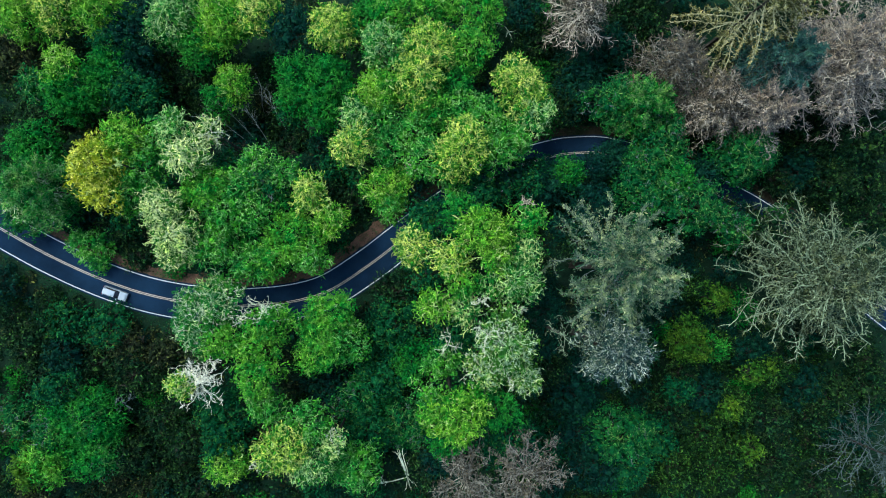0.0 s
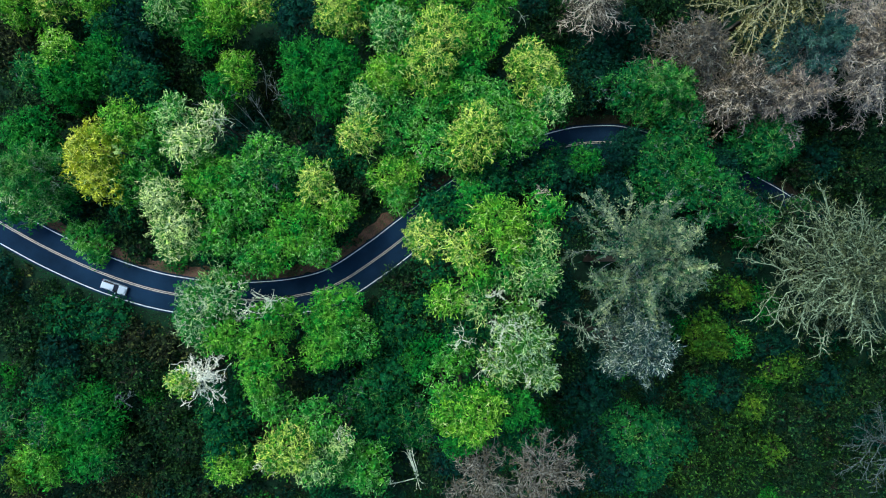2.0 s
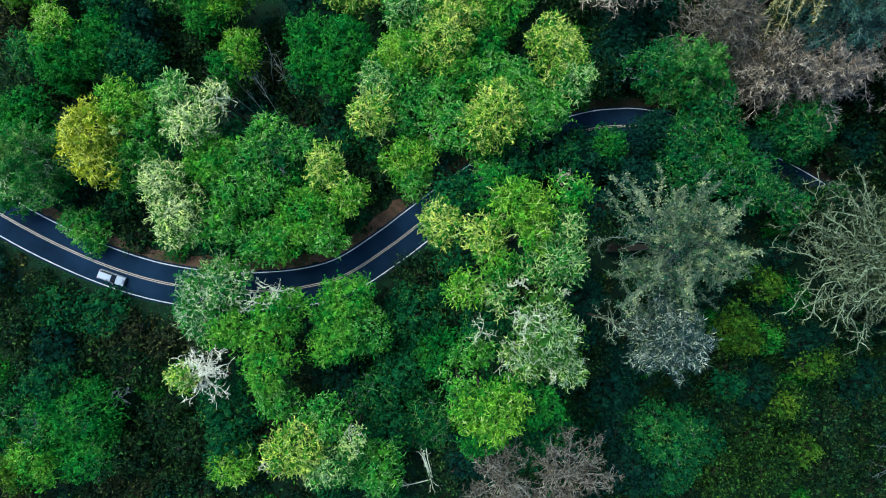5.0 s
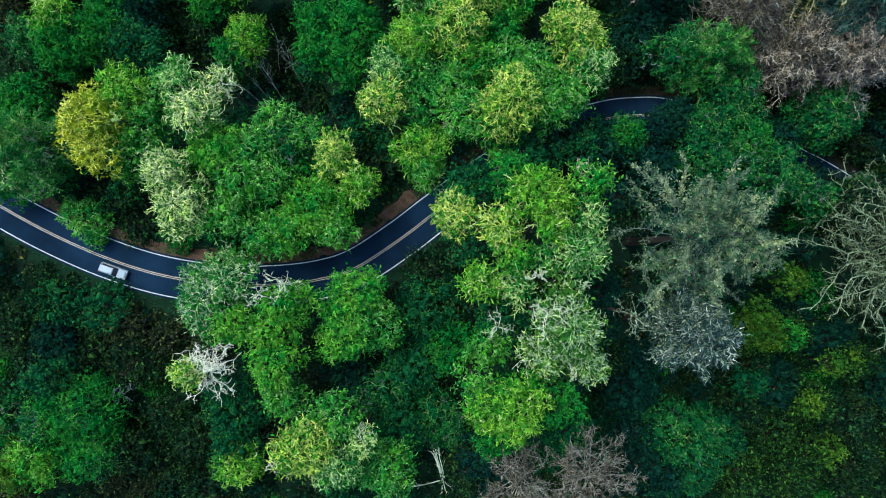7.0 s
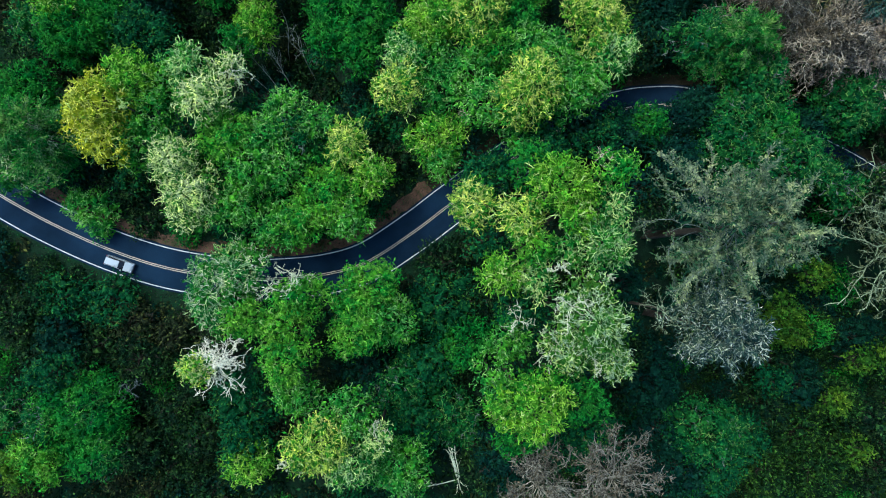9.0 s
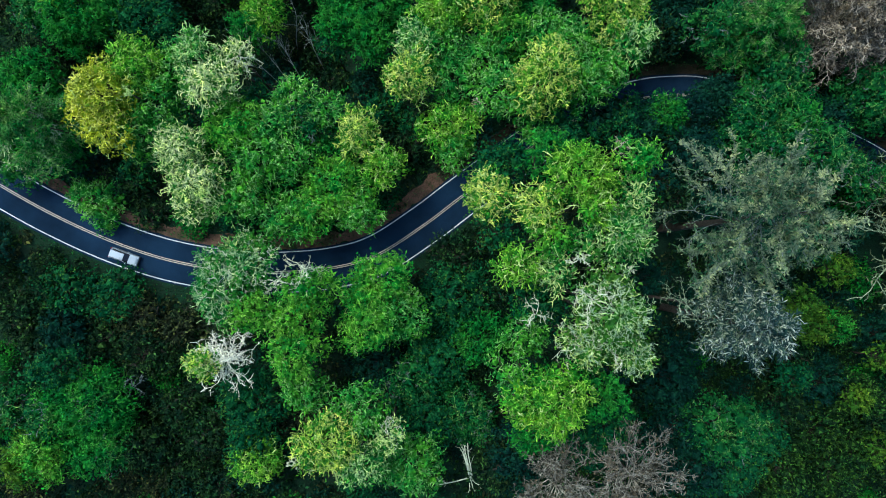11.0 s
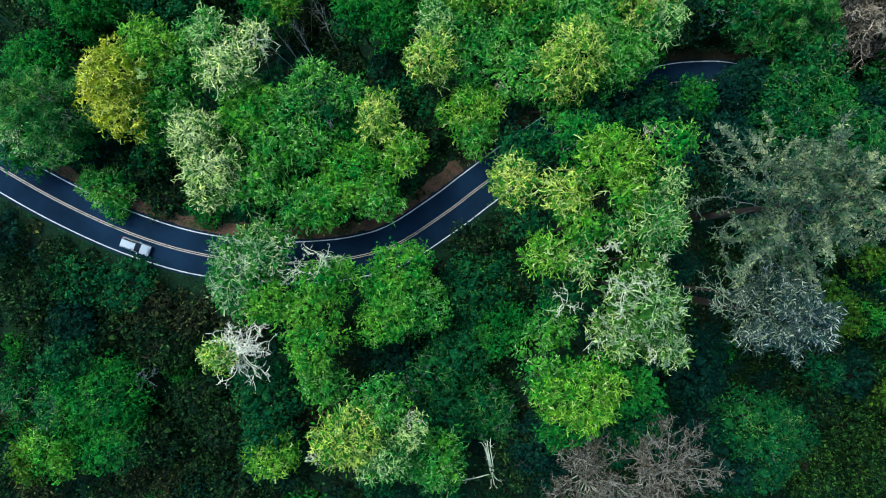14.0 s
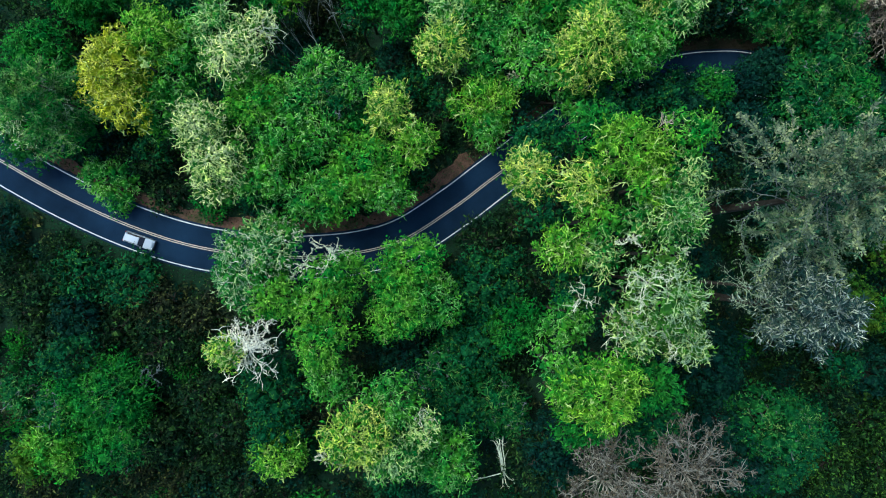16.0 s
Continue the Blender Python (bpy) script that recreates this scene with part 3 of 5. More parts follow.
def conifer(words, x, y, top, radius, needles, twig_bark, boughs=70, fill=1.0, low=0.3, droop=0.10, rise=0.25, seed=0, thick=1.0, lean=(0, 0), bend=0.2,
            shag=0, shag_look=None, shag_main=False, side_share=1.0, tuft=(0.5, 0.22)):
    """A needle tree: straight trunk, long curved boughs in all directions, side shoots in two rows, needle sprays; shag: tufts along each bough."""
    rng = np.random.default_rng(5000 + seed)
    base = float(land(x, y)) - 0.2
    tall = top - base
    tree = tagged(new("conifer_tree"), words, "conifer tree", "forest conifers")
    tree.location = (x, y, base)
    stem = np.array([[0, 0, 0], [0, 0, tall * 0.35], [lean[0] * 0.5, lean[1] * 0.5, tall * 0.7], [lean[0], lean[1], tall]], float)[None]
    quad_part("trunk", tubes(stem, 0.02 * tall + 0.1, 0.05), bark, tree)
    h = low + (0.985 - low) * rng.random(boughs) ** 0.65
    a = np.arange(boughs) * 2.39996 + rng.normal(size=boughs) * 0.35
    prof = radius * (0.16 + 0.84 * ((1 - h) / (1 - low)) ** 0.62) * rng.uniform(0.6, 1.12, boughs) * (1.05 + 0.3 * bend)
    lift = rise + 0.9 * np.clip((h - 0.75) / 0.25, 0, 1)
    k = 9
    turn = a[:, None] + np.linspace(0, 1, k - 1)[None] * (bend * 2.2 * rng.normal(size=boughs))[:, None] + 0.5 * bend * rng.normal(size=(boughs, k - 1))
    slope = lift[:, None] - droop * 4 * np.linspace(0, 1, k - 1)[None] + 0.35 * bend * rng.normal(size=(boughs, k - 1))
    step = unit(np.stack([np.cos(turn), np.sin(turn), slope], -1)) * (prof / (k - 1))[:, None, None]
    start = np.stack([lean[0] * h, lean[1] * h, h * tall], -1)
    main = start[:, None] + np.concatenate([np.zeros((boughs, 1, 3)), np.cumsum(step, 1)], 1)
    per = 12
    f = np.linspace(0.22, 0.97, per) * (k - 1)
    b = np.minimum(f.astype(int), k - 2)
    at = main[:, b] * (1 - (f - b))[None, :, None] + main[:, b + 1] * (f - b)[None, :, None]
    along = unit(main[:, b + 1] - main[:, b])
    across = unit(np.cross(along, np.array([0, 0, 1.0]))) * np.where(np.arange(per) % 2, 1, -1)[None, :, None]
    way = along * 0.75 + across * rng.uniform(0.4, 1.1, (boughs, per, 1)) + 0.25 * rng.normal(size=at.shape) + np.array([0, 0, -0.1])
    reach = prof[:, None] * side_share * (0.40 - 0.24 * f / (k - 1))[None] * rng.uniform(0.5, 1.25, (boughs, per))
    second = shoots(rng, at.reshape(-1, 3), way.reshape(-1, 3), reach.ravel(), 5, 0.16 + 0.5 * bend, droop * 0.5)
    third = offshoots(rng, second, 4, 0.5, 0.85, 3, 0.25, 0.02, 0.1, 0.3)
    for i in range(boughs):
        quad_part("bough", np.concatenate([tubes(main[i:i + 1], (0.045 + 0.003 * prof[i]) * thick, 0.03 * thick),
                                           tubes(second[per * i:per * i + per], 0.046 * thick, 0.024 * thick)]), twig_bark, tree)
    ends = third[:, :2].reshape(-1, 3)
    keep = rng.random(len(ends)) < fill
    ends = ends[keep]
    run = unit(np.repeat(third[:, -1] - third[:, 0], 2, axis=0)[keep])
    side = unit(np.cross(run, unit(np.array([0, 0, 1.0]) + 0.5 * rng.normal(size=run.shape))))
    ln = rng.uniform(0.4, 0.95, (len(ends), 1))
    wd = rng.uniform(0.09, 0.2, (len(ends), 1))
    quads = np.stack([ends, ends + run * ln * 0.5 + side * wd / 2, ends + run * ln, ends + run * ln * 0.5 - side * wd / 2], 1)
    tagged(quad_part("needle_spray", quads, LEAF[needles], tree), kind="stuff")
    if shag:
        pick = rng.integers(0, boughs * per, shag)
        g = rng.uniform(0, 1, (shag, 1)) * 3.999
        c = g.astype(int)[:, 0]
        line = np.concatenate([second, main[:, 3:8], main[:, 4:9]]) if shag_main else second
        if shag_main:
            pick = np.where(rng.random(shag) < 0.5, pick, rng.integers(len(second), len(line), shag))
        spot = line[pick, c] * (1 - (g - c[:, None])) + line[pick, c + 1] * (g - c[:, None]) + 0.12 * rng.normal(size=(shag, 3))
        up = unit(np.array([0, 0, 1.0]) + 0.6 * rng.normal(size=spot.shape))
        tagged(quad_part("needle_tuft", sprays(rng, spot, up, *tuft, 0.3, 0.7 * unit(line[pick, -1] - line[pick, 0])), shag_look, tree), kind="stuff")
    PLACED.append((x, y, radius * 0.6, tall))
    return tree


def dead_tree(words, x, y, top, radius, twig_bark, limbs=16, seed=0, leaves="", thick=1.0, loose=False, crook=0.42):
    """A bare broadleaf tree: crooked limbs that fork into a thicket of fine twigs."""
    rng = np.random.default_rng(7000 + seed)
    base = float(land(x, y)) - 0.2
    tall = top - base
    tree = tagged(new("dead_tree"), words, "dead tree", "bare trees")
    tree.location = (x, y, base)
    fork = tall - radius * 1.1
    stem = np.array([[0, 0, 0], [0.1, 0.1, fork * 0.5], [0, 0.2, fork], [0, 0, tall - radius * 0.4]], float)[None]
    quad_part("trunk", tubes(stem, 0.011 * tall + 0.06, 0.05), bark, tree)
    a = np.arange(limbs) * 2.39996
    start = np.stack([0 * a, 0 * a, fork + rng.uniform(0, radius * 0.6, limbs)], -1)
    way = np.stack([np.cos(a), np.sin(a), rng.uniform(0.3, 1.2, limbs) * (0.4 if loose else 1.0)], -1)
    per, more = (5, 2) if loose else (9, 4)
    main = shoots(rng, start, way, radius * rng.uniform(0.6, 1.1, limbs), 8, crook, 0.03)
    second = offshoots(rng, main, per, 0.36, 0.95, 5, crook + 0.08, 0.0, 0.25)
    third = offshoots(rng, second, more, 0.5, 1.0, 4, 0.5, 0.0, 0.2)
    for i in range(limbs):
        quad_part("branch", np.concatenate([tubes(main[i:i + 1], 0.075 * thick, 0.03 * thick), tubes(second[per * i:per * i + per], 0.045 * thick, 0.025 * thick),
                                            tubes(third[per * more * i:per * more * (i + 1)], 0.032 * thick, 0.02 * thick)]), twig_bark, tree)
    PLACED.append((x, y, radius * 0.6, tall))
    if leaves:
        at = third[:, -1]
        at = np.concatenate([at, third[:, 1]]) + rng.normal(size=(2 * len(at), 3)) * 0.15
        quad_part("crown", sprays(rng, at, sphere_ways(rng, len(at), 0.0), 0.5, 0.18), LEAF[leaves], tree)
    return tree


leafy("green", -65.6, 24.4, 7.5, 5.6)
leafy("olive", -66.8, 27.6, 8.5, 3.6)
leafy("jade", -56.4, 24.6, 5.0, 5.2)
leafy("green", -62.7, 29.1, 2.0, 5.3)
leafy("teal", -58.1, 28.1, 1.0, 4.4)
leafy("green", -68.3, 22.6, 0.0, 3.7)
leafy("deep", -72.8, 15.8, 6.0, 4.8)
leafy("twiggy", -67.2, 3.9, 8.0, 4.7)
leafy("twiggy", -72.5, 2.9, 7.0, 4.6)
leafy("yellow", -56.4, 10.7, 16.0, 4.6)
leafy("yellow", -55.4, 6.1, 15.0, 3.2)
leafy("olive", -52.2, 14.7, 15.0, 4.2)
leafy("fresh", -50.9, 10.9, 13.0, 4.5)
leafy("fresh", -52.4, 6.4, 12.0, 3.4)
leafy("fresh", -48.6, 15.2, 13.0, 3.2)
leafy("pale", -44.3, 16.7, 15.0, 3.3)
leafy("lichen", -41.6, 12.4, 17.0, 3.7)
leafy("lichen", -39.8, 17.1, 13.0, 2.5)
leafy("lichen", -45.7, 4.0, 15.0, 3.5)
leafy("lichen", -43.3, -0.4, 15.0, 4.5)
leafy("lime", -39.1, 8.1, 15.0, 4.7)
leafy("fresh", -36.0, 4.2, 14.0, 4.4)
leafy("fresh", -37.5, -1.5, 13.0, 3.9)
leafy("fresh", -34.4, 8.6, 13.5, 3.4)
leafy("twiggy", -30.5, 10.4, 13.0, 4.5)
leafy("fresh", -31.5, 4.2, 13.0, 3.6)
leafy("gold", -22.5, 8.0, 14.0, 3.7)
leafy("olive", -19.2, 3.9, 13.0, 3.6)
leafy("lime", -25.5, 0.6, 13.5, 5.3)
leafy("fresh", -31.7, -3.7, 12.0, 4.0)
leafy("fresh", -22.4, -2.1, 12.5, 3.8)
leafy("lime", -28.5, -3.1, 12.0, 3.4)
leafy("fresh", -61.4, -2.7, 4.5, 4.2)
leafy("olive", -39.7, 28.2, 2.0, 4.0)
leafy("green", -42.2, 25.0, 1.5, 3.3)
leafy("gold", -21.2, 36.6, 9.0, 3.4)
leafy("green", -26.9, 24.7, 8.0, 3.6)
leafy("green", -22.0, 27.7, 9.0, 5.6)
leafy("green", -22.4, 22.9, 8.0, 3.8)
leafy("gold", -16.1, 16.3, 14.4, 3.9)
leafy("pale", -15.6, 20.7, 13.5, 3.7)
leafy("olive", -11.7, 26.6, 13.0, 3.9)
leafy("fresh", -12.2, 21.7, 12.0, 4.3)
leafy("fresh", -10.0, 17.1, 11.5, 4.0)
leafy("gold", -5.9, 28.1, 15.0, 4.9)
leafy("lime", -3.7, 24.2, 13.0, 4.8)
leafy("fresh", -5.9, 20.3, 12.0, 4.0)
leafy("olive", -10.4, 10.2, 11.7, 4.5)
leafy("fresh", -9.4, 7.0, 11.0, 3.1)
leafy("gold", 1.6, 16.3, 18.0, 5.4)
leafy("fresh", -3.5, 14.3, 15.0, 4.0)
leafy("fresh", 7.5, 16.4, 14.0, 3.7)
leafy("gold", 10.7, 27.6, 15.0, 5.2)
leafy("pale", 13.6, 23.3, 14.0, 3.5)
leafy("fresh", 5.4, 22.3, 13.0, 3.8)
leafy("fresh", 9.4, 20.3, 12.5, 3.8)
leafy("jade", 2.9, 12.5, 12.0, 3.4)
leafy("jade", -2.8, 5.4, 13.0, 3.8)
leafy("teal", -5.7, 10.0, 9.0, 1.8)
leafy("gold", -4.9, 0.2, 19.7, 3.6)
leafy("jade", -2.9, -3.7, 18.0, 3.2)
leafy("olive", 5.0, 2.9, 26.0, 4.4)
leafy("lime", 11.1, 5.0, 26.0, 2.7)
leafy("green", 1.7, 5.4, 22.0, 3.2)
leafy("olive", 7.1, -0.8, 25.0, 2.7)
leafy("gold", 0.6, -1.3, 23.0, 3.3)
leafy("lime", 2.5, -4.7, 23.0, 3.0)
leafy("pale", 10.0, -3.8, 25.0, 4.4)
leafy("pale", 11.4, 0.7, 24.0, 2.5)
leafy("olive", -1.6, -8.4, 23.0, 3.0)
leafy("pale", 3.0, -8.8, 22.0, 2.6)
leafy("jade", 1.7, -13.3, 20.0, 3.6)
leafy("fresh", 0.4, -16.6, 20.0, 3.4)
leafy("sage", 8.8, -12.9, 29.0, 5.0)
leafy("sage", 6.5, -17.0, 26.0, 2.9)
leafy("sage", 11.7, -17.5, 26.0, 2.9)
leafy("olive", 2.5, -23.2, 28.6, 4.6)
leafy("green", 8.6, -22.8, 25.0, 3.5)
leafy("fresh", -1.0, -21.9, 25.0, 2.9)
leafy("green", 1.7, -27.7, 24.0, 3.3)
leafy("jade", 11.0, -27.3, 21.0, 3.6)
leafy("mint", -39.6, -13.7, 13.0, 5.5)
leafy("mint", -36.3, -10.2, 13.0, 4.1)
leafy("lime", -34.3, -16.9, 14.0, 3.9)
leafy("lime", -27.3, -13.6, 14.7, 4.2)
leafy("lime", -28.9, -17.2, 14.0, 3.5)
leafy("lime", -18.8, -12.1, 12.4, 4.9)
leafy("lime", -19.8, -16.8, 13.0, 5.1)
leafy("fresh", -16.5, -16.1, 12.0, 4.8)
leafy("gold", -40.4, -23.5, 15.5, 2.5)
leafy("lime", -28.9, -21.7, 14.7, 4.2)
leafy("fresh", -27.8, -27.2, 12.0, 3.6)
leafy("jade", -35.7, -30.2, 8.0, 5.3)
leafy("fresh", -19.6, -27.6, 19.0, 3.7)
leafy("gold", -23.1, -31.5, 20.7, 4.4)
leafy("pale", -19.2, -33.9, 19.0, 3.5)
leafy("pale", -15.5, -30.6, 18.0, 2.1)
leafy("fresh", -12.9, -35.8, 14.0, 4.9)
leafy("lime", -64.6, -39.0, 9.0, 4.6)
leafy("green", -59.1, -31.9, 9.0, 6.2)
leafy("green", -57.4, -37.0, 8.0, 5.2)
leafy("deep", -52.8, -38.0, 6.0, 4.3)
leafy("jade", -8.0, -13.4, 8.0, 5.5)
leafy("jade", -8.7, -22.0, 7.0, 5.1)
leafy("green", -4.3, -19.0, 8.0, 4.2)
leafy("twiggy", -12.8, -25.7, 6.0, 4.6)
leafy("twiggy", 32.1, -30.2, 9.0, 5.6)
leafy("teal", 29.4, -36.4, 7.0, 5.3)
leafy("jade", 35.3, -35.6, 7.0, 4.4)
leafy("teal", 23.8, -23.7, 6.0, 5.2)
leafy("twiggy", 32.5, 26.7, 11.0, 6.0)
leafy("twiggy", 27.0, 27.7, 11.0, 4.4)
leafy("twiggy", 36.0, 23.3, 11.0, 4.2)
leafy("twiggy", 50.2, 19.9, 10.4, 5.1)
leafy("twiggy", 34.1, 13.3, 9.0, 6.0)
leafy("green", 39.1, 15.2, 10.0, 3.5)
leafy("twiggy", 42.1, 9.9, 12.0, 5.0)
leafy("jade", 19.9, 14.9, 8.0, 3.6)
leafy("teal", 16.5, 12.2, 8.0, 4.0)
leafy("teal", 29.2, 17.5, 7.0, 4.2)
leafy("teal", 22.9, 30.5, 5.0, 5.1)
leafy("deep", 21.6, 27.9, 4.0, 3.9)
leafy("pale", -37.6, -8.6, 11.0, 2.6)
leafy("jade", -35.9, -36.5, 8.0, 4.0)
leafy("olive", -34.6, -38.4, 8.0, 3.9)
leafy("deep", -46.9, -32.0, 5.0, 3.9)
leafy("deep", -42.5, -35.2, 5.0, 3.9)
leafy("deep", -53.0, -24.9, 4.0, 4.2)
leafy("teal", -65.2, -22.2, 4.0, 4.3)
leafy("jade", -57.9, -16.6, 4.0, 4.3)
leafy("jade", -65.5, -16.2, 4.0, 4.2)
leafy("dapple", 54.6, -25.4, 4.0, 3.8)
leafy("mossy", 45.6, -14.7, 2.0, 3.5)
leafy("dapple", 51.8, -14.7, 2.0, 3.8)
leafy("dapple", 61.3, -18.5, 3.0, 3.8)
leafy("jade", -28.0, 22.4, 6.0, 2.8)
leafy("olive", -78.9, 38.4, 2.0, 5.6)
leafy("gold", -72.8, 40.0, 3.0, 5.1)
leafy("olive", -64.3, 40.0, 4.0, 5.0)
leafy("teal", -59.2, 36.1, 2.0, 5.6)
leafy("pale", -51.1, 39.6, 4.0, 5.9)
leafy("olive", -41.0, 38.5, 6.0, 5.8)
leafy("gold", -34.8, 40.3, 7.0, 4.7)
leafy("green", -46.7, 33.8, 2.0, 3.8)
leafy("teal", -28.8, 37.3, 7.0, 5.3)
leafy("green", -27.5, 29.5, 8.0, 3.8)
leafy("gold", -21.0, 37.2, 10.0, 4.9)
leafy("green", -15.3, 38.9, 10.0, 4.1)
leafy("lime", -11.5, 39.7, 11.0, 4.3)
leafy("lime", -5.0, 41.7, 11.0, 4.5)
leafy("lime", 3.1, 41.9, 11.0, 5.1)
leafy("gold", -4.5, 32.4, 15.0, 5.6)
leafy("fresh", 1.2, 24.6, 12.5, 3.8)
leafy("green", 0.2, 28.6, 12.0, 3.6)
leafy("pale", -12.0, 33.3, 13.0, 4.6)
leafy("lime", 2.0, 33.8, 13.0, 4.6)
leafy("olive", -12.9, 25.2, 13.0, 4.0)
leafy("twiggy", 52.7, 21.5, 9.0, 6.3)
leafy("deep", 74.4, 24.0, 8.0, 5.7)
leafy("deep", 71.4, 17.1, 5.0, 4.8)
leafy("teal", 24.2, 36.0, 4.0, 5.5)
leafy("teal", 29.1, 39.3, 4.0, 4.8)
leafy("green", -71.0, 14.0, 8.0, 5.0)
leafy("twiggy", -70.6, 7.0, 9.0, 4.9)
leafy("twiggy", 36.5, 18.5, 10.0, 5.7)
leafy("jade", -63.6, -27.0, 9.0, 3.6)

# low trees between the tall ones; dark-toned ones added to darken shaded gaps
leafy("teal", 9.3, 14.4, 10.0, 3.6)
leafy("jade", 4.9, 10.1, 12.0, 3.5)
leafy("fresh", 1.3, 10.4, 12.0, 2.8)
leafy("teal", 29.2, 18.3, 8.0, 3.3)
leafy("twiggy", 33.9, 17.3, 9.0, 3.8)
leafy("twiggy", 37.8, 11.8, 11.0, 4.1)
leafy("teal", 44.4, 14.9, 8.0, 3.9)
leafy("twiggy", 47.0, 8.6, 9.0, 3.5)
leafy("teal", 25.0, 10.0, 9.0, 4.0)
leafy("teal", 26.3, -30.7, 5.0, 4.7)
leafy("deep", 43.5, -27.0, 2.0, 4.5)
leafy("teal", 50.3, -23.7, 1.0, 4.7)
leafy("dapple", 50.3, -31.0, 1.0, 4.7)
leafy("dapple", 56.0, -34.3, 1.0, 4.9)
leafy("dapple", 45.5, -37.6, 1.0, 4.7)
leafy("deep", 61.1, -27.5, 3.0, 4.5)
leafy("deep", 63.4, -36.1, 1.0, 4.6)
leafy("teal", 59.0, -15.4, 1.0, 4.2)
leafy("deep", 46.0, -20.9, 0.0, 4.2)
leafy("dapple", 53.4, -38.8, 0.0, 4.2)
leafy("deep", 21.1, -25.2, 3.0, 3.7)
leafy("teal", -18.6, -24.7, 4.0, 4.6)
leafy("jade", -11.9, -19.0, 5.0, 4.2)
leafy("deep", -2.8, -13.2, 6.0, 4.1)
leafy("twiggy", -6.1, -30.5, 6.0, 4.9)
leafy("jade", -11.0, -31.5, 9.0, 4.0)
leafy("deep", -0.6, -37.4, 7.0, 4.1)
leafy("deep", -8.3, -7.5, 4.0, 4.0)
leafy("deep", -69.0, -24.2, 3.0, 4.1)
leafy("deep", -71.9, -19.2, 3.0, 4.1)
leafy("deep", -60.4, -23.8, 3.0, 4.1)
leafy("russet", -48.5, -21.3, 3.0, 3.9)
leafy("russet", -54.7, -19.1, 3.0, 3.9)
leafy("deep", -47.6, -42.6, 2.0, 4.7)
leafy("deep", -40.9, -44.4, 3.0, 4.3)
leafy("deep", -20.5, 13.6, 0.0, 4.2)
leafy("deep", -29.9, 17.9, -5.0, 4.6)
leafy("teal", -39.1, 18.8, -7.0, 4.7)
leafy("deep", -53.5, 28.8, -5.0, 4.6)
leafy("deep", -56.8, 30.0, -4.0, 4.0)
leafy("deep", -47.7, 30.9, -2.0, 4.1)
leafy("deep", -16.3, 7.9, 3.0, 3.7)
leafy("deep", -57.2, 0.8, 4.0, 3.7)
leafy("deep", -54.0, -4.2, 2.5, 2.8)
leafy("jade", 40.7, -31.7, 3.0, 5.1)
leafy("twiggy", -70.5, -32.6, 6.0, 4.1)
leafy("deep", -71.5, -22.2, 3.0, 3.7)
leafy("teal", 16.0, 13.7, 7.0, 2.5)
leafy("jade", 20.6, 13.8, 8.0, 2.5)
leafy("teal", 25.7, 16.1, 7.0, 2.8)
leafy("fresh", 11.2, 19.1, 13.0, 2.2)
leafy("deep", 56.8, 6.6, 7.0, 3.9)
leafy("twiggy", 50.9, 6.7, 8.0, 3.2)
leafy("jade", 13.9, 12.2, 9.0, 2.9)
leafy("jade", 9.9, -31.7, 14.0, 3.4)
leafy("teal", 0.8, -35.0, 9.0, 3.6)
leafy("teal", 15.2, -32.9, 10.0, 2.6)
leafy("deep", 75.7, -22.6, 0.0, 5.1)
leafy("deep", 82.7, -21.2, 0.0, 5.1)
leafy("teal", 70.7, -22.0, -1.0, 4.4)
leafy("deep", 72.0, -27.2, -1.0, 4.4)
leafy("teal", 78.8, -29.1, -1.0, 4.9)
leafy("deep", 79.2, 16.8, 3.0, 4.7)
leafy("teal", 73.5, 20.6, 3.0, 4.3)
leafy("deep", 68.0, 23.3, 3.0, 3.8)
leafy("teal", 65.0, 19.0, 3.0, 3.8)
leafy("deep", 80.4, 11.6, 3.0, 4.3)
leafy("deep", 61.3, 16.8, 2.0, 3.2)
leafy("teal", 48.2, 17.9, 3.0, 3.8)
leafy("deep", 21.7, 32.2, 2.0, 4.7)
leafy("deep", 15.9, 41.2, 2.0, 4.3)
leafy("teal", 12.4, 44.6, 3.0, 3.8)
leafy("deep", 33.3, 46.2, 3.0, 4.7)
leafy("deep", -60.0, 31.3, -6.0, 5.3)
leafy("russet", -84.1, 33.7, -5.0, 5.3)
leafy("deep", -77.0, 22.5, -2.0, 4.5)
leafy("mossy", 53.0, -25.2, 4.6, 2.2)
leafy("mossy", 60.5, -17.9, 3.4, 2.2)
leafy("mossy", 46.4, -12.3, 2.5, 3.2)
leafy("green", 50.7, -14.6, 3.0, 2.4)
leafy("deep", 51.0, 10.9, 4.0, 2.2)
leafy("teal", 54.9, 9.3, 3.0, 2.2)
leafy("deep", 58.1, 8.1, 3.0, 2.2)
leafy("deep", 22.9, 2.6, 9.0, 3.3)
leafy("teal", 26.5, 2.1, 9.0, 3.1)
leafy("teal", 20.0, 5.1, 9.0, 2.9)

leafy("fresh", -31.6, 12.3, 13.5, 3.3)
leafy("fresh", -27.3, 11.2, 12.5, 2.8)
leafy("teal", 50.2, 9.5, 6.0, 1.7)
leafy("green", 20.3, 14.6, 9.0, 2.5)
leafy("twiggy", -20.1, -32.7, 8.0, 3.3)
leafy("teal", 53.0, 11.4, 3.0, 1.7)
leafy("deep", 55.6, 10.5, 3.0, 1.7)
leafy("twiggy", 60.1, 10.4, 4.0, 2.3)
leafy("teal", 64.2, 8.8, 4.0, 2.3)
leafy("deep", 65.7, 6.4, 0.0, 2.9)
leafy("teal", 70.1, 4.0, 0.0, 3.1)
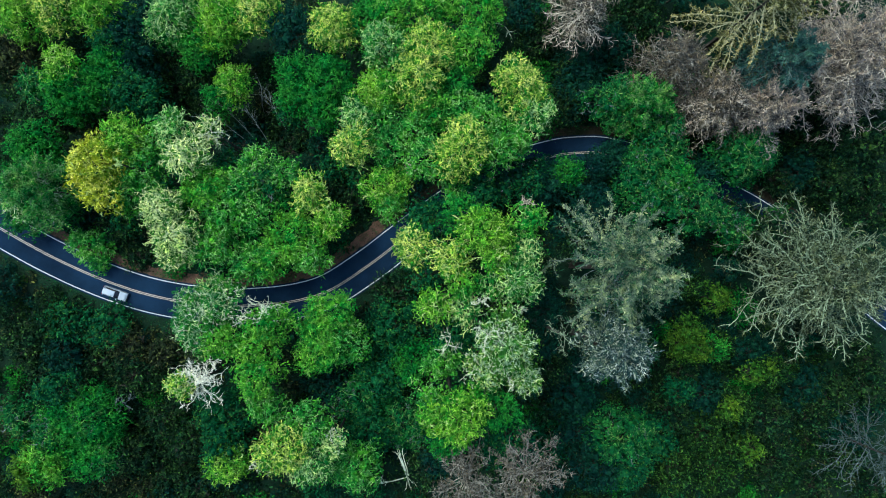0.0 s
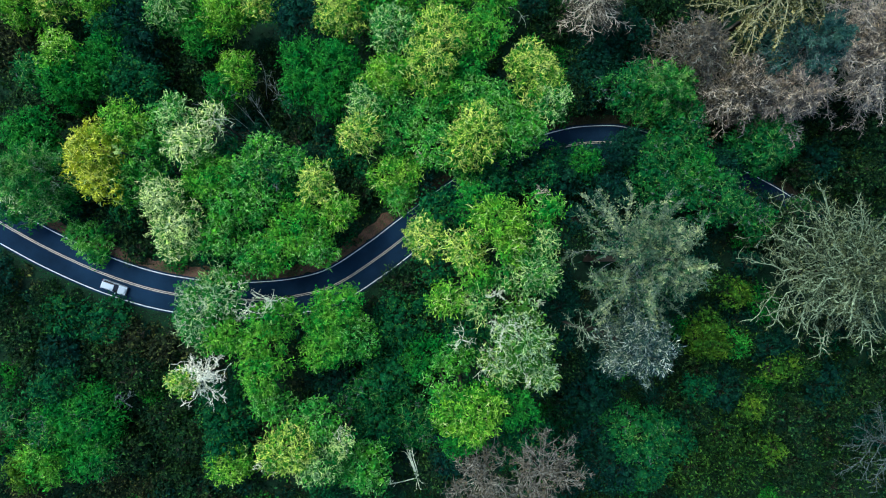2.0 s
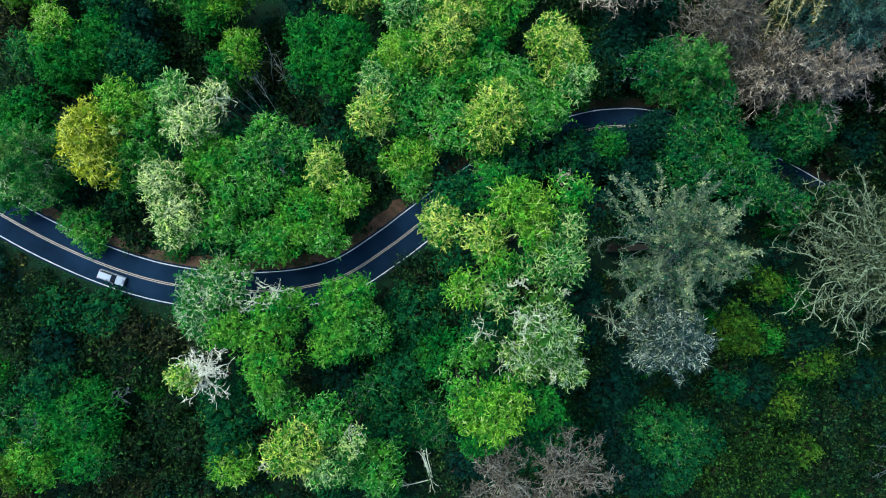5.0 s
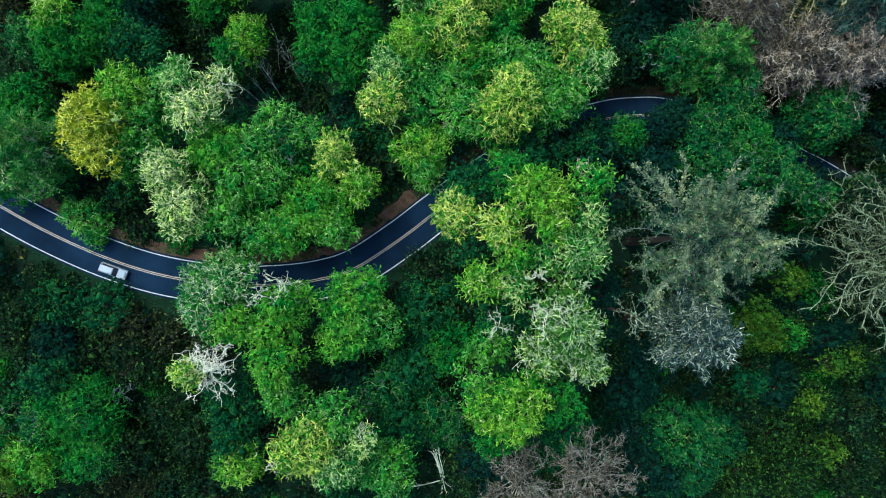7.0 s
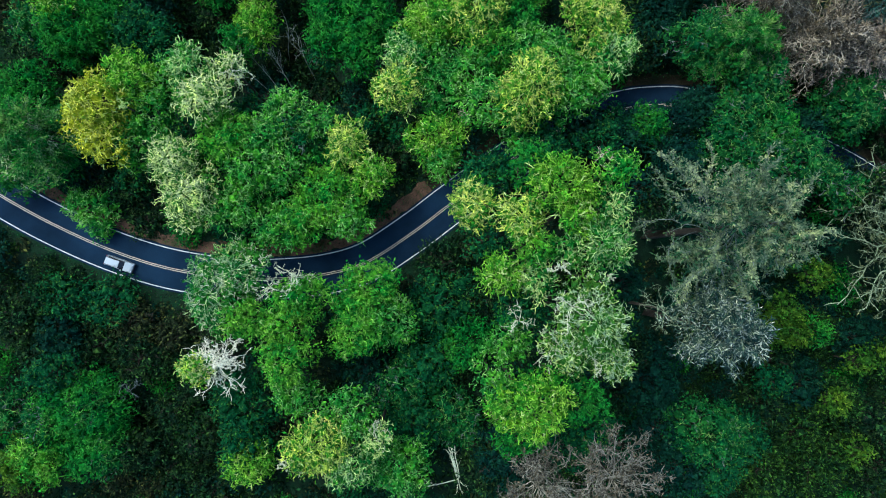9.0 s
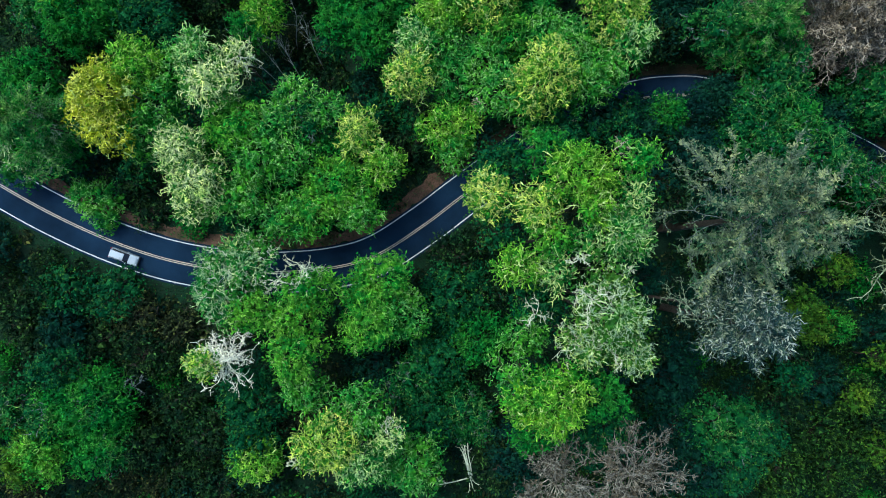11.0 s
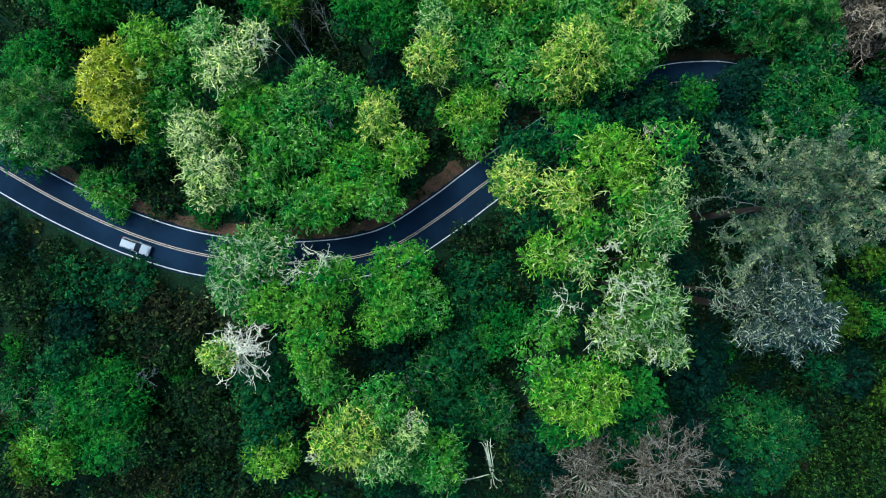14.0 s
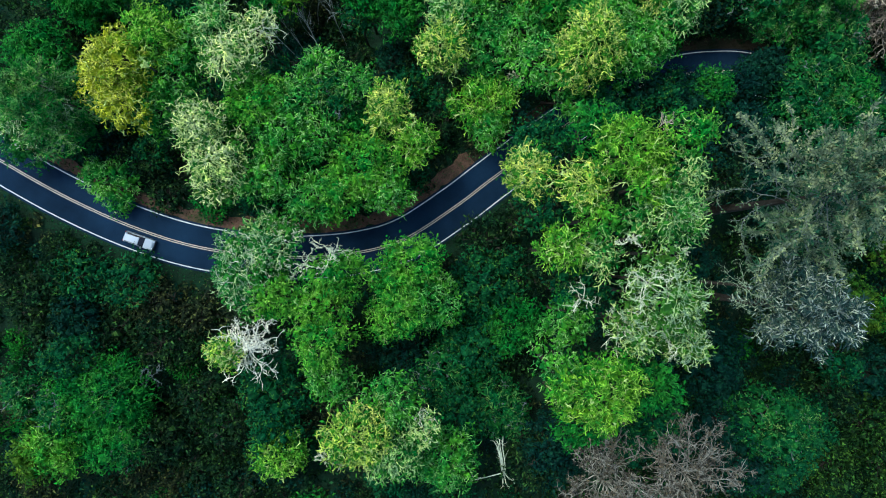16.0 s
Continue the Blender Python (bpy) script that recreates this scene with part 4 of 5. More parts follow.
leafy("dapple", 45.2, -3.6, 2.0, 3.0)
leafy("mossy", 51.0, -5.8, 2.0, 3.0)
leafy("teal", 52.7, -0.1, 2.0, 2.6)
leafy("deep", 35.3, 43.6, 3.0, 3.4)
leafy("russet", 35.3, 38.8, 2.0, 2.8)
leafy("teal", 39.3, 40.8, 2.0, 2.6)
leafy("deep", 75.4, 31.7, 2.0, 3.0)
leafy("deep", 62.3, 0.4, 0.0, 3.1)
leafy("green", -27.7, 6.1, 10.0, 2.6)
leafy("green", -33.6, 0.4, 10.0, 2.7)
leafy("jade", -37.0, 12.6, 9.0, 2.6)
leafy("green", -42.6, 6.0, 10.0, 2.4)
leafy("jade", -46.9, 9.2, 9.0, 2.3)
leafy("jade", 9.6, 11.3, 9.0, 2.6)
leafy("jade", 7.0, 10.3, 9.0, 2.1)
leafy("teal", 17.3, 16.1, 4.0, 2.1)
leafy("teal", 14.0, 14.8, 5.0, 2.1)
leafy("jade", 0.3, 6.1, 9.0, 2.3)
leafy("jade", -2.8, 6.4, 8.0, 2.2)
leafy("deep", -4.7, -4.5, 5.0, 2.7)
leafy("jade", -24.7, 2.0, 8.0, 2.3)
leafy("green", -38.6, 0.8, 10.0, 2.4)
leafy("deep", -49.0, 4.4, 7.0, 2.2)
leafy("jade", -13.4, -29.8, 5.0, 3.1)
leafy("twiggy", -16.5, -28.2, 4.0, 2.6)
leafy("twiggy", -3.7, -32.1, 5.0, 3.5)
leafy("teal", 3.7, -39.4, 5.0, 3.1)
leafy("twiggy", -64.1, -34.5, 8.0, 3.4)
leafy("jade", -1.7, 2.4, 6.0, 1.7)
leafy("jade", -55.5, 2.4, 5.0, 2.9)
leafy("deep", -60.7, 0.5, 3.0, 2.5)
leafy("jade", -20.4, 14.0, 3.0, 3.0)
leafy("teal", -23.6, 17.6, 1.0, 2.5)
leafy("jade", -16.0, 11.7, 3.0, 2.1)
leafy("deep", 69.3, 6.0, 0.0, 2.7)
leafy("teal", 73.2, 4.2, 0.0, 2.7)
leafy("deep", 76.3, 2.2, 0.0, 2.7)
leafy("deep", 79.7, 0.2, 0.0, 2.7)
leafy("deep", 82.5, -2.2, 0.0, 2.7)
leafy("deep", 82.5, -16.1, -2.0, 3.8)
leafy("deep", 79.5, -34.1, -2.0, 4.0)
leafy("deep", 73.1, -40.5, -2.0, 3.8)
leafy("teal", 84.5, -24.7, -2.0, 3.6)
leafy("deep", 85.9, -40.5, -2.0, 3.8)
leafy("deep", 75.3, -11.0, -1.0, 3.1)
leafy("jade", -61.9, 34.3, 2.0, 4.3)
leafy("jade", -66.1, 24.9, 1.0, 3.5)
leafy("twiggy", -74.0, 25.4, 3.0, 3.7)
leafy("twiggy", -58.0, -31.8, 8.0, 3.8)
leafy("twiggy", -55.4, -38.0, 7.0, 3.7)
leafy("mossy", -67.3, -40.3, 9.0, 3.9)
leafy("jade", -64.8, -37.7, 6.0, 3.7)
leafy("mint", -70.4, 4.3, 9.0, 3.9)
leafy("twiggy", -67.7, 2.8, 7.0, 2.6)
# bushes in half shade on the south-eastern slope
leafy("mossy", 53.3, -24.9, 4.6, 2.0)
leafy("mossy", 47.6, -15.0, 3.4, 2.4)
leafy("mossy", 57.4, -19.0, 3.4, 2.4)
leafy("jade", 44.0, -23.0, 3.6, 3.0)
leafy("mossy", 58.4, -33.0, 2.6, 2.6)
leafy("dapple", 51.6, -36.4, 2.6, 3.0)
# the forest goes on to the north-east
leafy("deep", 31.0, 52.0, 6.0, 5.0)
leafy("teal", 40.5, 50.5, 8.0, 5.0)
leafy("deep", 55.5, 50.0, 10.0, 5.2)
leafy("teal", 57.0, 43.5, 8.0, 4.6)
leafy("deep", 66.5, 50.0, 8.0, 5.4)
leafy("teal", 77.0, 45.0, 6.0, 5.4)
leafy("deep", 80.0, 35.0, 5.0, 5.0)
# dark crowns added under the tall grey trees to stand in for shade
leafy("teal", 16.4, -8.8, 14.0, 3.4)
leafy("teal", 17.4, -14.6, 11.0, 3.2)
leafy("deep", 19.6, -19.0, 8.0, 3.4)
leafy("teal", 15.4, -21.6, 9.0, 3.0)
# crowns that hang over the road
leafy("teal", 12.7, 14.6, 6.5, 2.2)
leafy("jade", 15.6, 15.4, 7.0, 2.3)
leafy("teal", 18.4, 15.4, 6.5, 2.0)
leafy("green", 21.7, 15.2, 7.5, 2.2)
leafy("teal", 25.2, 17.1, 7.0, 2.3)
leafy("teal", 28.2, 18.1, 7.0, 2.2)
leafy("fresh", 11.3, 17.8, 11.0, 2.2)
leafy("jade", -4.1, 5.2, 10.0, 2.7)
leafy("teal", -0.8, 7.0, 9.0, 2.3)
# tall needle trees and bare trees
conifer("tall broad silver-green tree with feathery drooping boughs", 24.8, -1.2, 34.0, 14.0, "silver", dim_bark, 74, 1.0, 0.45, 0.05, 0.10, 1, 0.9, bend=0.42,
        shag=24000, shag_look=TIP["silver"], shag_main=True, side_share=0.62, tuft=(0.42, 0.18))
conifer("feathery dull green tree with pale drooping twigs", -66.0, 6.2, 15.5, 7.6, "green", moss_bark, 90, 0.8, 0.35, 0.08, 0.15, 12, 0.55, bend=0.3,
        shag=9000, shag_look=TIP["twiggy"], shag_main=True, tuft=(0.6, 0.15))
conifer("feathery bright green tree with pale radiating twigs", 32.6, 26.8, 14.0, 6.6, "green", moss_bark, 80, 1.0, 0.35, 0.08, 0.15, 13, 0.6, bend=0.3,
        shag=9000, shag_look=TIP["twiggy"], shag_main=True, tuft=(0.6, 0.15))
conifer("bare grey conifer with pale branches and blue-grey twigs", 25.2, -13.6, 28.5, 6.6, "frost", moss_bark, 84, 1.0, 0.6, 0.04, 0.25, 2, 1.0, bend=0.4,
        shag=2600, shag_look=TIP["frost"], tuft=(0.8, 0.12))
conifer("broad mossy conifer with long olive boughs", 62.5, -1.2, 20.0, 15.5, "moss", moss_bark, 130, 1.0, 0.25, 0.05, 0.14, 3, 1.8, bend=0.5,
        shag=10000, shag_look=TIP["moss"], side_share=0.8, tuft=(0.9, 0.13))
conifer("dry grey-brown conifer without green needles", 20.9, 42.0, 17.0, 7.6, "rust", grey_bark, 70, 0.8, 0.3, 0.08, 0.2, 4, 1.3, bend=0.3)
conifer("amber-tinted conifer with bare arching boughs", 48.6, 42.4, 24.0, 13.5, "amber", amber_bark, 100, 1.0, 0.3, 0.10, 0.22, 5, 1.5,
        shag=11000, shag_look=TIP["amber"], shag_main=True, side_share=0.4, tuft=(0.42, 0.16))
conifer("blue-green conifer among dry grey ones", 53.0, 33.8, 20.5, 8.2, "blue", dim_bark, 70, 1.0, 0.3, 0.07, 0.2, 6, 0.8, shag=9000, shag_look=LEAF["blue"])
conifer("large leafless conifer of weathered grey boughs", 64.5, 35.0, 22.0, 14.0, "ash", grey_bark, 170, 1.0, 0.25, 0.06, 0.15, 7, 1.4, bend=0.5, side_share=0.75,
        shag=14000, shag_look=TIP["ash"], tuft=(0.8, 0.12))
conifer("dry grey-brown conifer without green needles", 43.8, 27.6, 15.0, 8.6, "rust", grey_bark, 90, 1.0, 0.3, 0.07, 0.12, 8, 1.1, bend=0.4, shag=4000, shag_look=TIP["ash"], tuft=(0.7, 0.11))
conifer("dry grey conifer without green needles", 52.4, 26.8, 16.0, 8.4, "ash", grey_bark, 90, 1.0, 0.3, 0.07, 0.12, 9, 1.1, bend=0.4, shag=5000, shag_look=TIP["ash"], tuft=(0.7, 0.11))
conifer("dry brown conifer without green needles", 36.8, 33.4, 16.0, 8.6, "rust", brown_bark, 80, 1.0, 0.3, 0.07, 0.12, 11, 1.0, bend=0.4)
conifer("shaded mossy conifer with long drooping boughs", 79.0, -31.0, 9.0, 10.0, "moss", shade_bark, 34, 0.4, 0.2, 0.06, 0.2, 10, 1.2)
dead_tree("bare grey-brown tree with a thicket of upright twigs", 4.4, -33.4, 26.0, 5.6, brown_bark, 30, 1, "rust", 0.95, crook=0.2)
dead_tree("bare grey-brown tree with a thicket of upright twigs", 13.0, -31.8, 26.0, 5.7, brown_bark, 30, 7, "rust", 0.95, crook=0.2)
dead_tree("small dead tree top with pale forked branches", -51.4, 10.3, 16.0, 1.7, pale_bark, 4, 4)
dead_tree("thin dead tree top with pale forked branches", 5.0, -7.2, 25.0, 1.8, silver_bark, 4, 5, thick=1.2)
dead_tree("thin dead tree top with pale forked branches", 11.3, -8.3, 24.0, 1.5, silver_bark, 4, 6, thick=1.2)
dead_tree("bleached twigs of a dying crown among green leaves", 5.6, -16.9, 26.6, 3.8, silver_bark, 10, 11, thick=0.9, loose=True)
dead_tree("bleached twigs of a dying crown among green leaves", 9.6, -17.6, 26.6, 3.0, silver_bark, 8, 12, thick=0.9, loose=True)
dead_tree("thin dead tree top with pale forked branches", -31.4, -12.0, 15.2, 2.9, silver_bark, 8, 13, thick=0.9, loose=True)
dead_tree("thin dead tree top with pale forked branches", -27.8, -10.6, 16.4, 3.4, silver_bark, 10, 14, thick=0.9, loose=True)
dead_tree("thin dead tree top with pale forked branches", -15.6, -30.2, 19.2, 2.9, silver_bark, 9, 15, thick=0.9, loose=True)
dead_tree("thin dead tree top with pale forked branches", -26.6, -34.4, 19.4, 2.2, silver_bark, 7, 16, thick=0.9, loose=True)
dead_tree("thin dead tree top with pale forked branches", 0.8, -13.8, 23.6, 2.4, silver_bark, 7, 17, thick=0.9, loose=True)
dead_tree("bleached twigs of a dying crown among green leaves", 6.0, -11.4, 29.4, 3.6, silver_bark, 9, 25, thick=0.9, loose=True)
dead_tree("small bare tree with pinkish-grey twigs", 12.9, 8.6, 13.0, 2.2, grey_bark, 8, 18, thick=0.9, loose=True)
dead_tree("small bare tree with pinkish-grey twigs", -6.4, 13.8, 11.0, 2.0, grey_bark, 7, 19, thick=0.9, loose=True)
dead_tree("dead branch tips standing out of a dull green crown", -65.4, 7.6, 15.0, 3.4, moss_bark, 4, 20, thick=0.8, loose=True)
dead_tree("dead branch tips standing out of a dull green crown", -62.0, 5.6, 14.4, 2.4, moss_bark, 3, 21, thick=0.7, loose=True)
dead_tree("bare brown sapling in the shade", -54.0, -29.4, 6.0, 3.2, dim_bark, 8, 22, thick=0.9, loose=True)
dead_tree("bare grey tree beside a grey conifer", 17.0, -11.4, 28.0, 4.2, moss_bark, 10, 23, thick=0.5, loose=True)
dead_tree("thin dead tree top with pale forked branches", -38.6, 16.8, 14.6, 3.0, silver_bark, 9, 24, thick=0.9, loose=True)
dead_tree("bleached white dead tree with twisted branches", -38.0, -22.9, 16.5, 5.2, white_bark, 40, 2, thick=1.0, loose=True)


# ---- undergrowth ----
def shrub(kind, radius, seed):
    """A shrub: short stems under low domed clumps of small leaf sprays."""
    rng = np.random.default_rng(9000 + seed)
    thing = tagged(new("shrub"), {"deep": "forest floor shrub with shade toned into its deep green leaves", "teal": "shrub with deep shade toned into its dark teal-green leaves",
                                  "jade": "jade-green shrub under the trees", "green": "mid-green leafy shrub between the trees",
                                  "russet": "dull brownish-green shrub with sparse leaves",
                                  "dapple": "dark shrub dotted with bright yellow-green leaves"}[kind], "shrub", "forest shrubs")
    lobes, sizes = crown_lobes(rng, radius, radius * 1.1)
    lobes[:, 2] += radius * 1.25
    stems = np.stack([np.zeros_like(lobes), lobes * (0.6, 0.6, 0.5), lobes], 1)
    quad_part("stem", tubes(stems, 0.05, 0.02), bark, thing)["kind"] = "stuff"
    quad_part("crown", crown_sprays(rng, lobes, sizes, 16, 0.42 if kind != "dapple" else 0.34, 0.2), LEAF[kind], thing)
    return thing


def free_spot(x, y, room):
    return all((x - a) ** 2 + (y - b) ** 2 > (room * r) ** 2 for a, b, r, _ in PLACED)


def plant_undergrowth():
    rng = np.random.default_rng(77)
    kinds = ["deep", "teal", "jade", "green", "russet", "dapple"]
    models = {k: [shrub(k, 2.0, 10 * i + j) for j in range(2)] for i, k in enumerate(kinds)}
    used = set()
    done = []
    tries = 0
    while len(done) < 290 and tries < 20000:
        tries += 1
        x, y = rng.uniform(-88, 76), rng.uniform(-50, 46)
        size = rng.uniform(0.8, 1.7)
        if from_road(x, y) < 4.4 + 1.9 * size or not free_spot(x, y, 0.75):
            continue
        if any((x - a) ** 2 + (y - b) ** 2 < (1.3 * (size + c)) ** 2 for a, b, c in done):
            continue
        done.append((x, y, size))
        if x > 28 and y < 5:
            k = rng.choice(["dapple", "dapple", "jade", "teal", "green"])
        elif x < -30 and y < -8:
            k = rng.choice(["deep", "russet", "deep", "teal", "green"])
        elif y > 10 and x < -8:
            k = rng.choice(["deep", "teal", "deep", "russet"])
        else:
            k = rng.choice(["jade", "teal", "green", "dapple", "deep"])
        model = models[k][int(rng.integers(0, 2))]
        m = pose(x, y, float(land(x, y)) - 0.1, 0, 0, rng.uniform(0, 360))
        if model.name in used:
            ob = copy_thing(model, m)
        else:
            ob = model
            ob.matrix_basis = m
            used.add(model.name)
        ob.scale = (size, size, size * rng.uniform(0.8, 1.3))


def low_growth():
    """Low bushes and ferns that fill the floor between the shrubs, too many to count."""
    rng = np.random.default_rng(78)
    spots = []
    tries = 0
    while len(spots) < 2000 and tries < 60000:
        tries += 1
        x, y = rng.uniform(-90, 84), rng.uniform(-54, 50)
        size = rng.uniform(1.0, 2.2)
        if not free_spot(x, y, 0.55) or any((x - a) ** 2 + (y - b) ** 2 < (0.72 * (size + c)) ** 2 for a, b, c in spots):
            continue
        spots.append((x, y, size))
    p = np.array(spots)
    p = p[from_road(p[:, 0], p[:, 1]) > 3.9 + 0.55 * p[:, 2]]
    z = land(p[:, 0], p[:, 1])
    per = 62
    s = np.repeat(p[:, 2], per)[:, None]
    d = sphere_ways(rng, len(s), 0.0)
    lump = 1 + 0.25 * np.sin(d[:, :1] * 7 + np.repeat(p[:, :1], per, axis=0)) * np.cos(d[:, 1:2] * 6)
    at = np.repeat(np.column_stack([p[:, :2], z]), per, axis=0) + d * s * lump * np.array([1.0, 1.0, 0.8]) * rng.uniform(0.7, 1.05, s.shape)
    sort = np.repeat(rng.integers(0, 4, len(p)), per)
    # the deep and teal sprays carry floor shade in their leaf colour
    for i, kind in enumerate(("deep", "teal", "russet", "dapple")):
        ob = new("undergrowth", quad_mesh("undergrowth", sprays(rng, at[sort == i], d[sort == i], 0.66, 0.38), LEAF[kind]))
        tagged(ob, "low bushes and ferns covering the forest floor, partly toned dark for shade", "undergrowth", kind="stuff")


plant_undergrowth()
low_growth()


def verge_grass():
    """Rough grass and weeds on the verges beside the asphalt."""
    rng = np.random.default_rng(79)
    x, y = rng.uniform(-90, 40, 150000), rng.uniform(-30, 30, 150000)
    d = from_road(x, y)
    patch = np.sin(x * 0.9 + 1.3 * np.sin(y * 0.7)) + np.sin(y * 1.1 + x * 0.31)
    keep = (d > LANE + 0.45) & (d < LANE + 3.2) & (rng.random(len(x)) < 0.25 + 0.35 * (patch > 0))
    x, y = x[keep], y[keep]
    at = np.column_stack([x, y, np.maximum(land(x, y), -0.1 - 0.2 * (d[keep] > LANE + 1.6)) + 0.06])
    up = unit(np.array([0, 0, 1.0]) + 0.5 * rng.normal(size=at.shape))
    sort = rng.integers(0, 3, len(x))
    for i, kind in enumerate(("deep", "twiggy", "russet")):
        ob = new("verge_grass", quad_mesh("verge_grass", sprays(rng, at[sort == i], up[sort == i], 0.42, 0.12, 0.6), LEAF[kind]))
        tagged(ob, "rough dark grass and weeds on the road verge", "grass", kind="stuff")


verge_grass()


# ---- single things ----
hollow_bark = bark_material("pale_grey_sapling_bark", (0.13, 0.16, 0.13), (0.34, 0.38, 0.32))


def bare_stem(points, r0, r1, seed):
    """A leafless young tree that leans out of the hollow: one stem with a few side branches."""
    rng = np.random.default_rng(600 + seed)
    p = np.array(points, float)
    base = p[0].copy()
    thing = tagged(new("bare_sapling"), "thin leafless grey sapling leaning out of a dark hollow", "sapling", "bare saplings")
    thing.location = base
    path = np.stack([p[0], (p[0] * 2 + p[1]) / 3 + rng.normal(size=3) * 0.2, (p[0] + p[1] * 2) / 3 + rng.normal(size=3) * 0.2, p[1]])[None] - base
    quad_part("stem", tubes(path, r0, r1), hollow_bark, thing)
    for _ in range(7):
        side = offshoots(rng, path, 1, 0.35, 0.6, 4, 0.2, 0.0, 0.45)
        more = offshoots(rng, side, 3, 0.4, 0.8, 3, 0.3)
        quad_part("branch", np.concatenate([tubes(side, r1 * 0.9, 0.02), tubes(more, 0.018, 0.010)]), hollow_bark, thing)
    return thing


for i, (foot, tip) in enumerate((((-37.0, 17.8, -9.5), (-43.6, 23.4, -0.6)), ((-34.0, 18.0, -9.5), (-37.4, 24.3, -0.8)),
                                 ((-36.0, 18.5, -9.6), (-41.0, 23.6, -1.5)), ((-36.4, 25.4, -10.2), (-35.0, 28.4, -1.6)),
                                 ((-32.4, 23.4, -10.0), (-32.2, 25.2, -3.0)), ((-31.0, 21.0, -9.6), (-33.6, 26.2, -3.2)))):
    bare_stem((foot, tip), 0.07, 0.035, i)


def snag():
    """A broken, split white trunk that leans over, with its torn branch on the bushes beside it."""
    rng = np.random.default_rng(650)
    z = float(land(-4.0, -39.6))
    thing = tagged(new("snag"), "split bleached dead trunk leaning over dark bushes", "dead tree", "bare trees")
    thing.location = (-4.0, -39.6, z)
    lean = np.array([-1.9, 6.6, 9.5 - z])
    for i in range(4):
        off = np.array([0.22 * (i - 1.5), 0.05 * i, 0])
        joint = np.array([0, 0, 3.5 - z])
        run = lean - joint
        off = off * rng.uniform(0.6, 1.5)
        path = np.stack([off * 0.3, off * 0.6 + joint, off + joint + run * 0.4 + rng.normal(size=3) * 0.12, off * 1.4 + joint + run * 0.7 + rng.normal(size=3) * 0.15,
                         off * 1.7 + joint + run * rng.uniform(0.85, 1.05)])[None]
        quad_part("split_stem", np.concatenate([tubes(path, 0.10, 0.05), tubes(offshoots(rng, path[:, 1:], 5, 0.16, 0.8, 4, 0.4), 0.035, 0.015)]), silver_bark, thing)
    arm = np.array([[0, 0, 3.6 - z], [-2.2, -0.5, 4.2 - z], [-4.2, -0.9, 4.6 - z], [-6.6, 0.5, 5.6 - z]])[None]
    for i in range(3):
        tip = offshoots(rng, arm, 2, 0.35, 0.9, 4, 0.25, 0.05, 0.35)
        fine = offshoots(rng, tip, 3, 0.4, 0.9, 3, 0.3)
        quad_part("branch", np.concatenate([tubes(tip, 0.045, 0.025)] + [tubes(fine, 0.035, 0.015)] + ([tubes(arm, 0.09, 0.05)] if i == 0 else [])), silver_bark, thing)
    for i in range(3):
        root = shoots(rng, np.array([[0.1, 0, 3.4 - z]]), np.array([[0.6 - 0.5 * i, -0.9, 0.2]]), 2.0, 5, 0.3)
        quad_part("branch", np.concatenate([tubes(root, 0.08, 0.03), tubes(offshoots(rng, root, 5, 0.4, 0.9, 3, 0.3), 0.035, 0.015)]), silver_bark, thing)


snag()


def lost_branch():
    rng = np.random.default_rng(660)
    thing = tagged(new("broken_branch"), "pale broken branch caught over a dark gap", "branch")
    thing.location = (6.4, 41.2, 3.0)
    path = np.array([[0, 0, 0], [1.2, 0.0, 0.1], [2.4, -0.6, 0.1], [3.5, -2.1, 0.0]])[None]
    quad_part("stem", np.concatenate([tubes(path, 0.07, 0.04), tubes(np.array([[[0.8, 0.0, -5.0], [1.0, 0, -2.0], [1.2, 0, 0.1]]]), 0.06, 0.05)]), silver_bark, thing)
    quad_part("twig", tubes(offshoots(rng, path, 6, 0.3, 0.8, 4, 0.3, 0.0, 0.6), 0.035, 0.018), silver_bark, thing)["kind"] = "stuff"


lost_branch()


# ---- the car ----
car_paint = plain_material("white_car_paint", (0.36, 0.41, 0.42), 0.35, coat=0.5, vary=0.03)
car_glass = plain_material("dark_tinted_glass", (0.012, 0.014, 0.018), 0.08, vary=0.05)
black_trim = plain_material("black_plastic_trim", (0.02, 0.02, 0.022), 0.6)
rubber = plain_material("tyre_rubber", (0.015, 0.015, 0.016), 0.85)
alloy = plain_material("alloy_rim", (0.45, 0.45, 0.47), 0.35, metal=0.9)
lamp_clear = plain_material("clear_lamp_lens", (0.65, 0.68, 0.70), 0.15)
lamp_red = plain_material("red_lamp_lens", (0.35, 0.01, 0.01), 0.2)


def prism(profile, half, taper=0.0, bevel=0.05, z_taper=(0, 1)):
    """A solid from a side outline (x, z), as wide as half to either side, narrower towards its top by taper."""
    bm = bmesh.new()
    low, high = z_taper
    rows = []
    for side in (-1, 1):
        rows.append([bm.verts.new((x, side * (half - taper * min(1, max(0, (z - low) / (high - low)))), z)) for x, z in profile])
    bm.faces.new(rows[0][::-1])
    bm.faces.new(rows[1])
    n = len(profile)
    for i in range(n):
        bm.faces.new((rows[0][i], rows[0][(i + 1) % n], rows[1][(i + 1) % n], rows[1][i]))
    bmesh.ops.recalc_face_normals(bm, faces=bm.faces)
    if bevel:
        bmesh.ops.bevel(bm, geom=list(bm.edges), offset=bevel, segments=2, affect="EDGES", profile=0.5)
    return bm


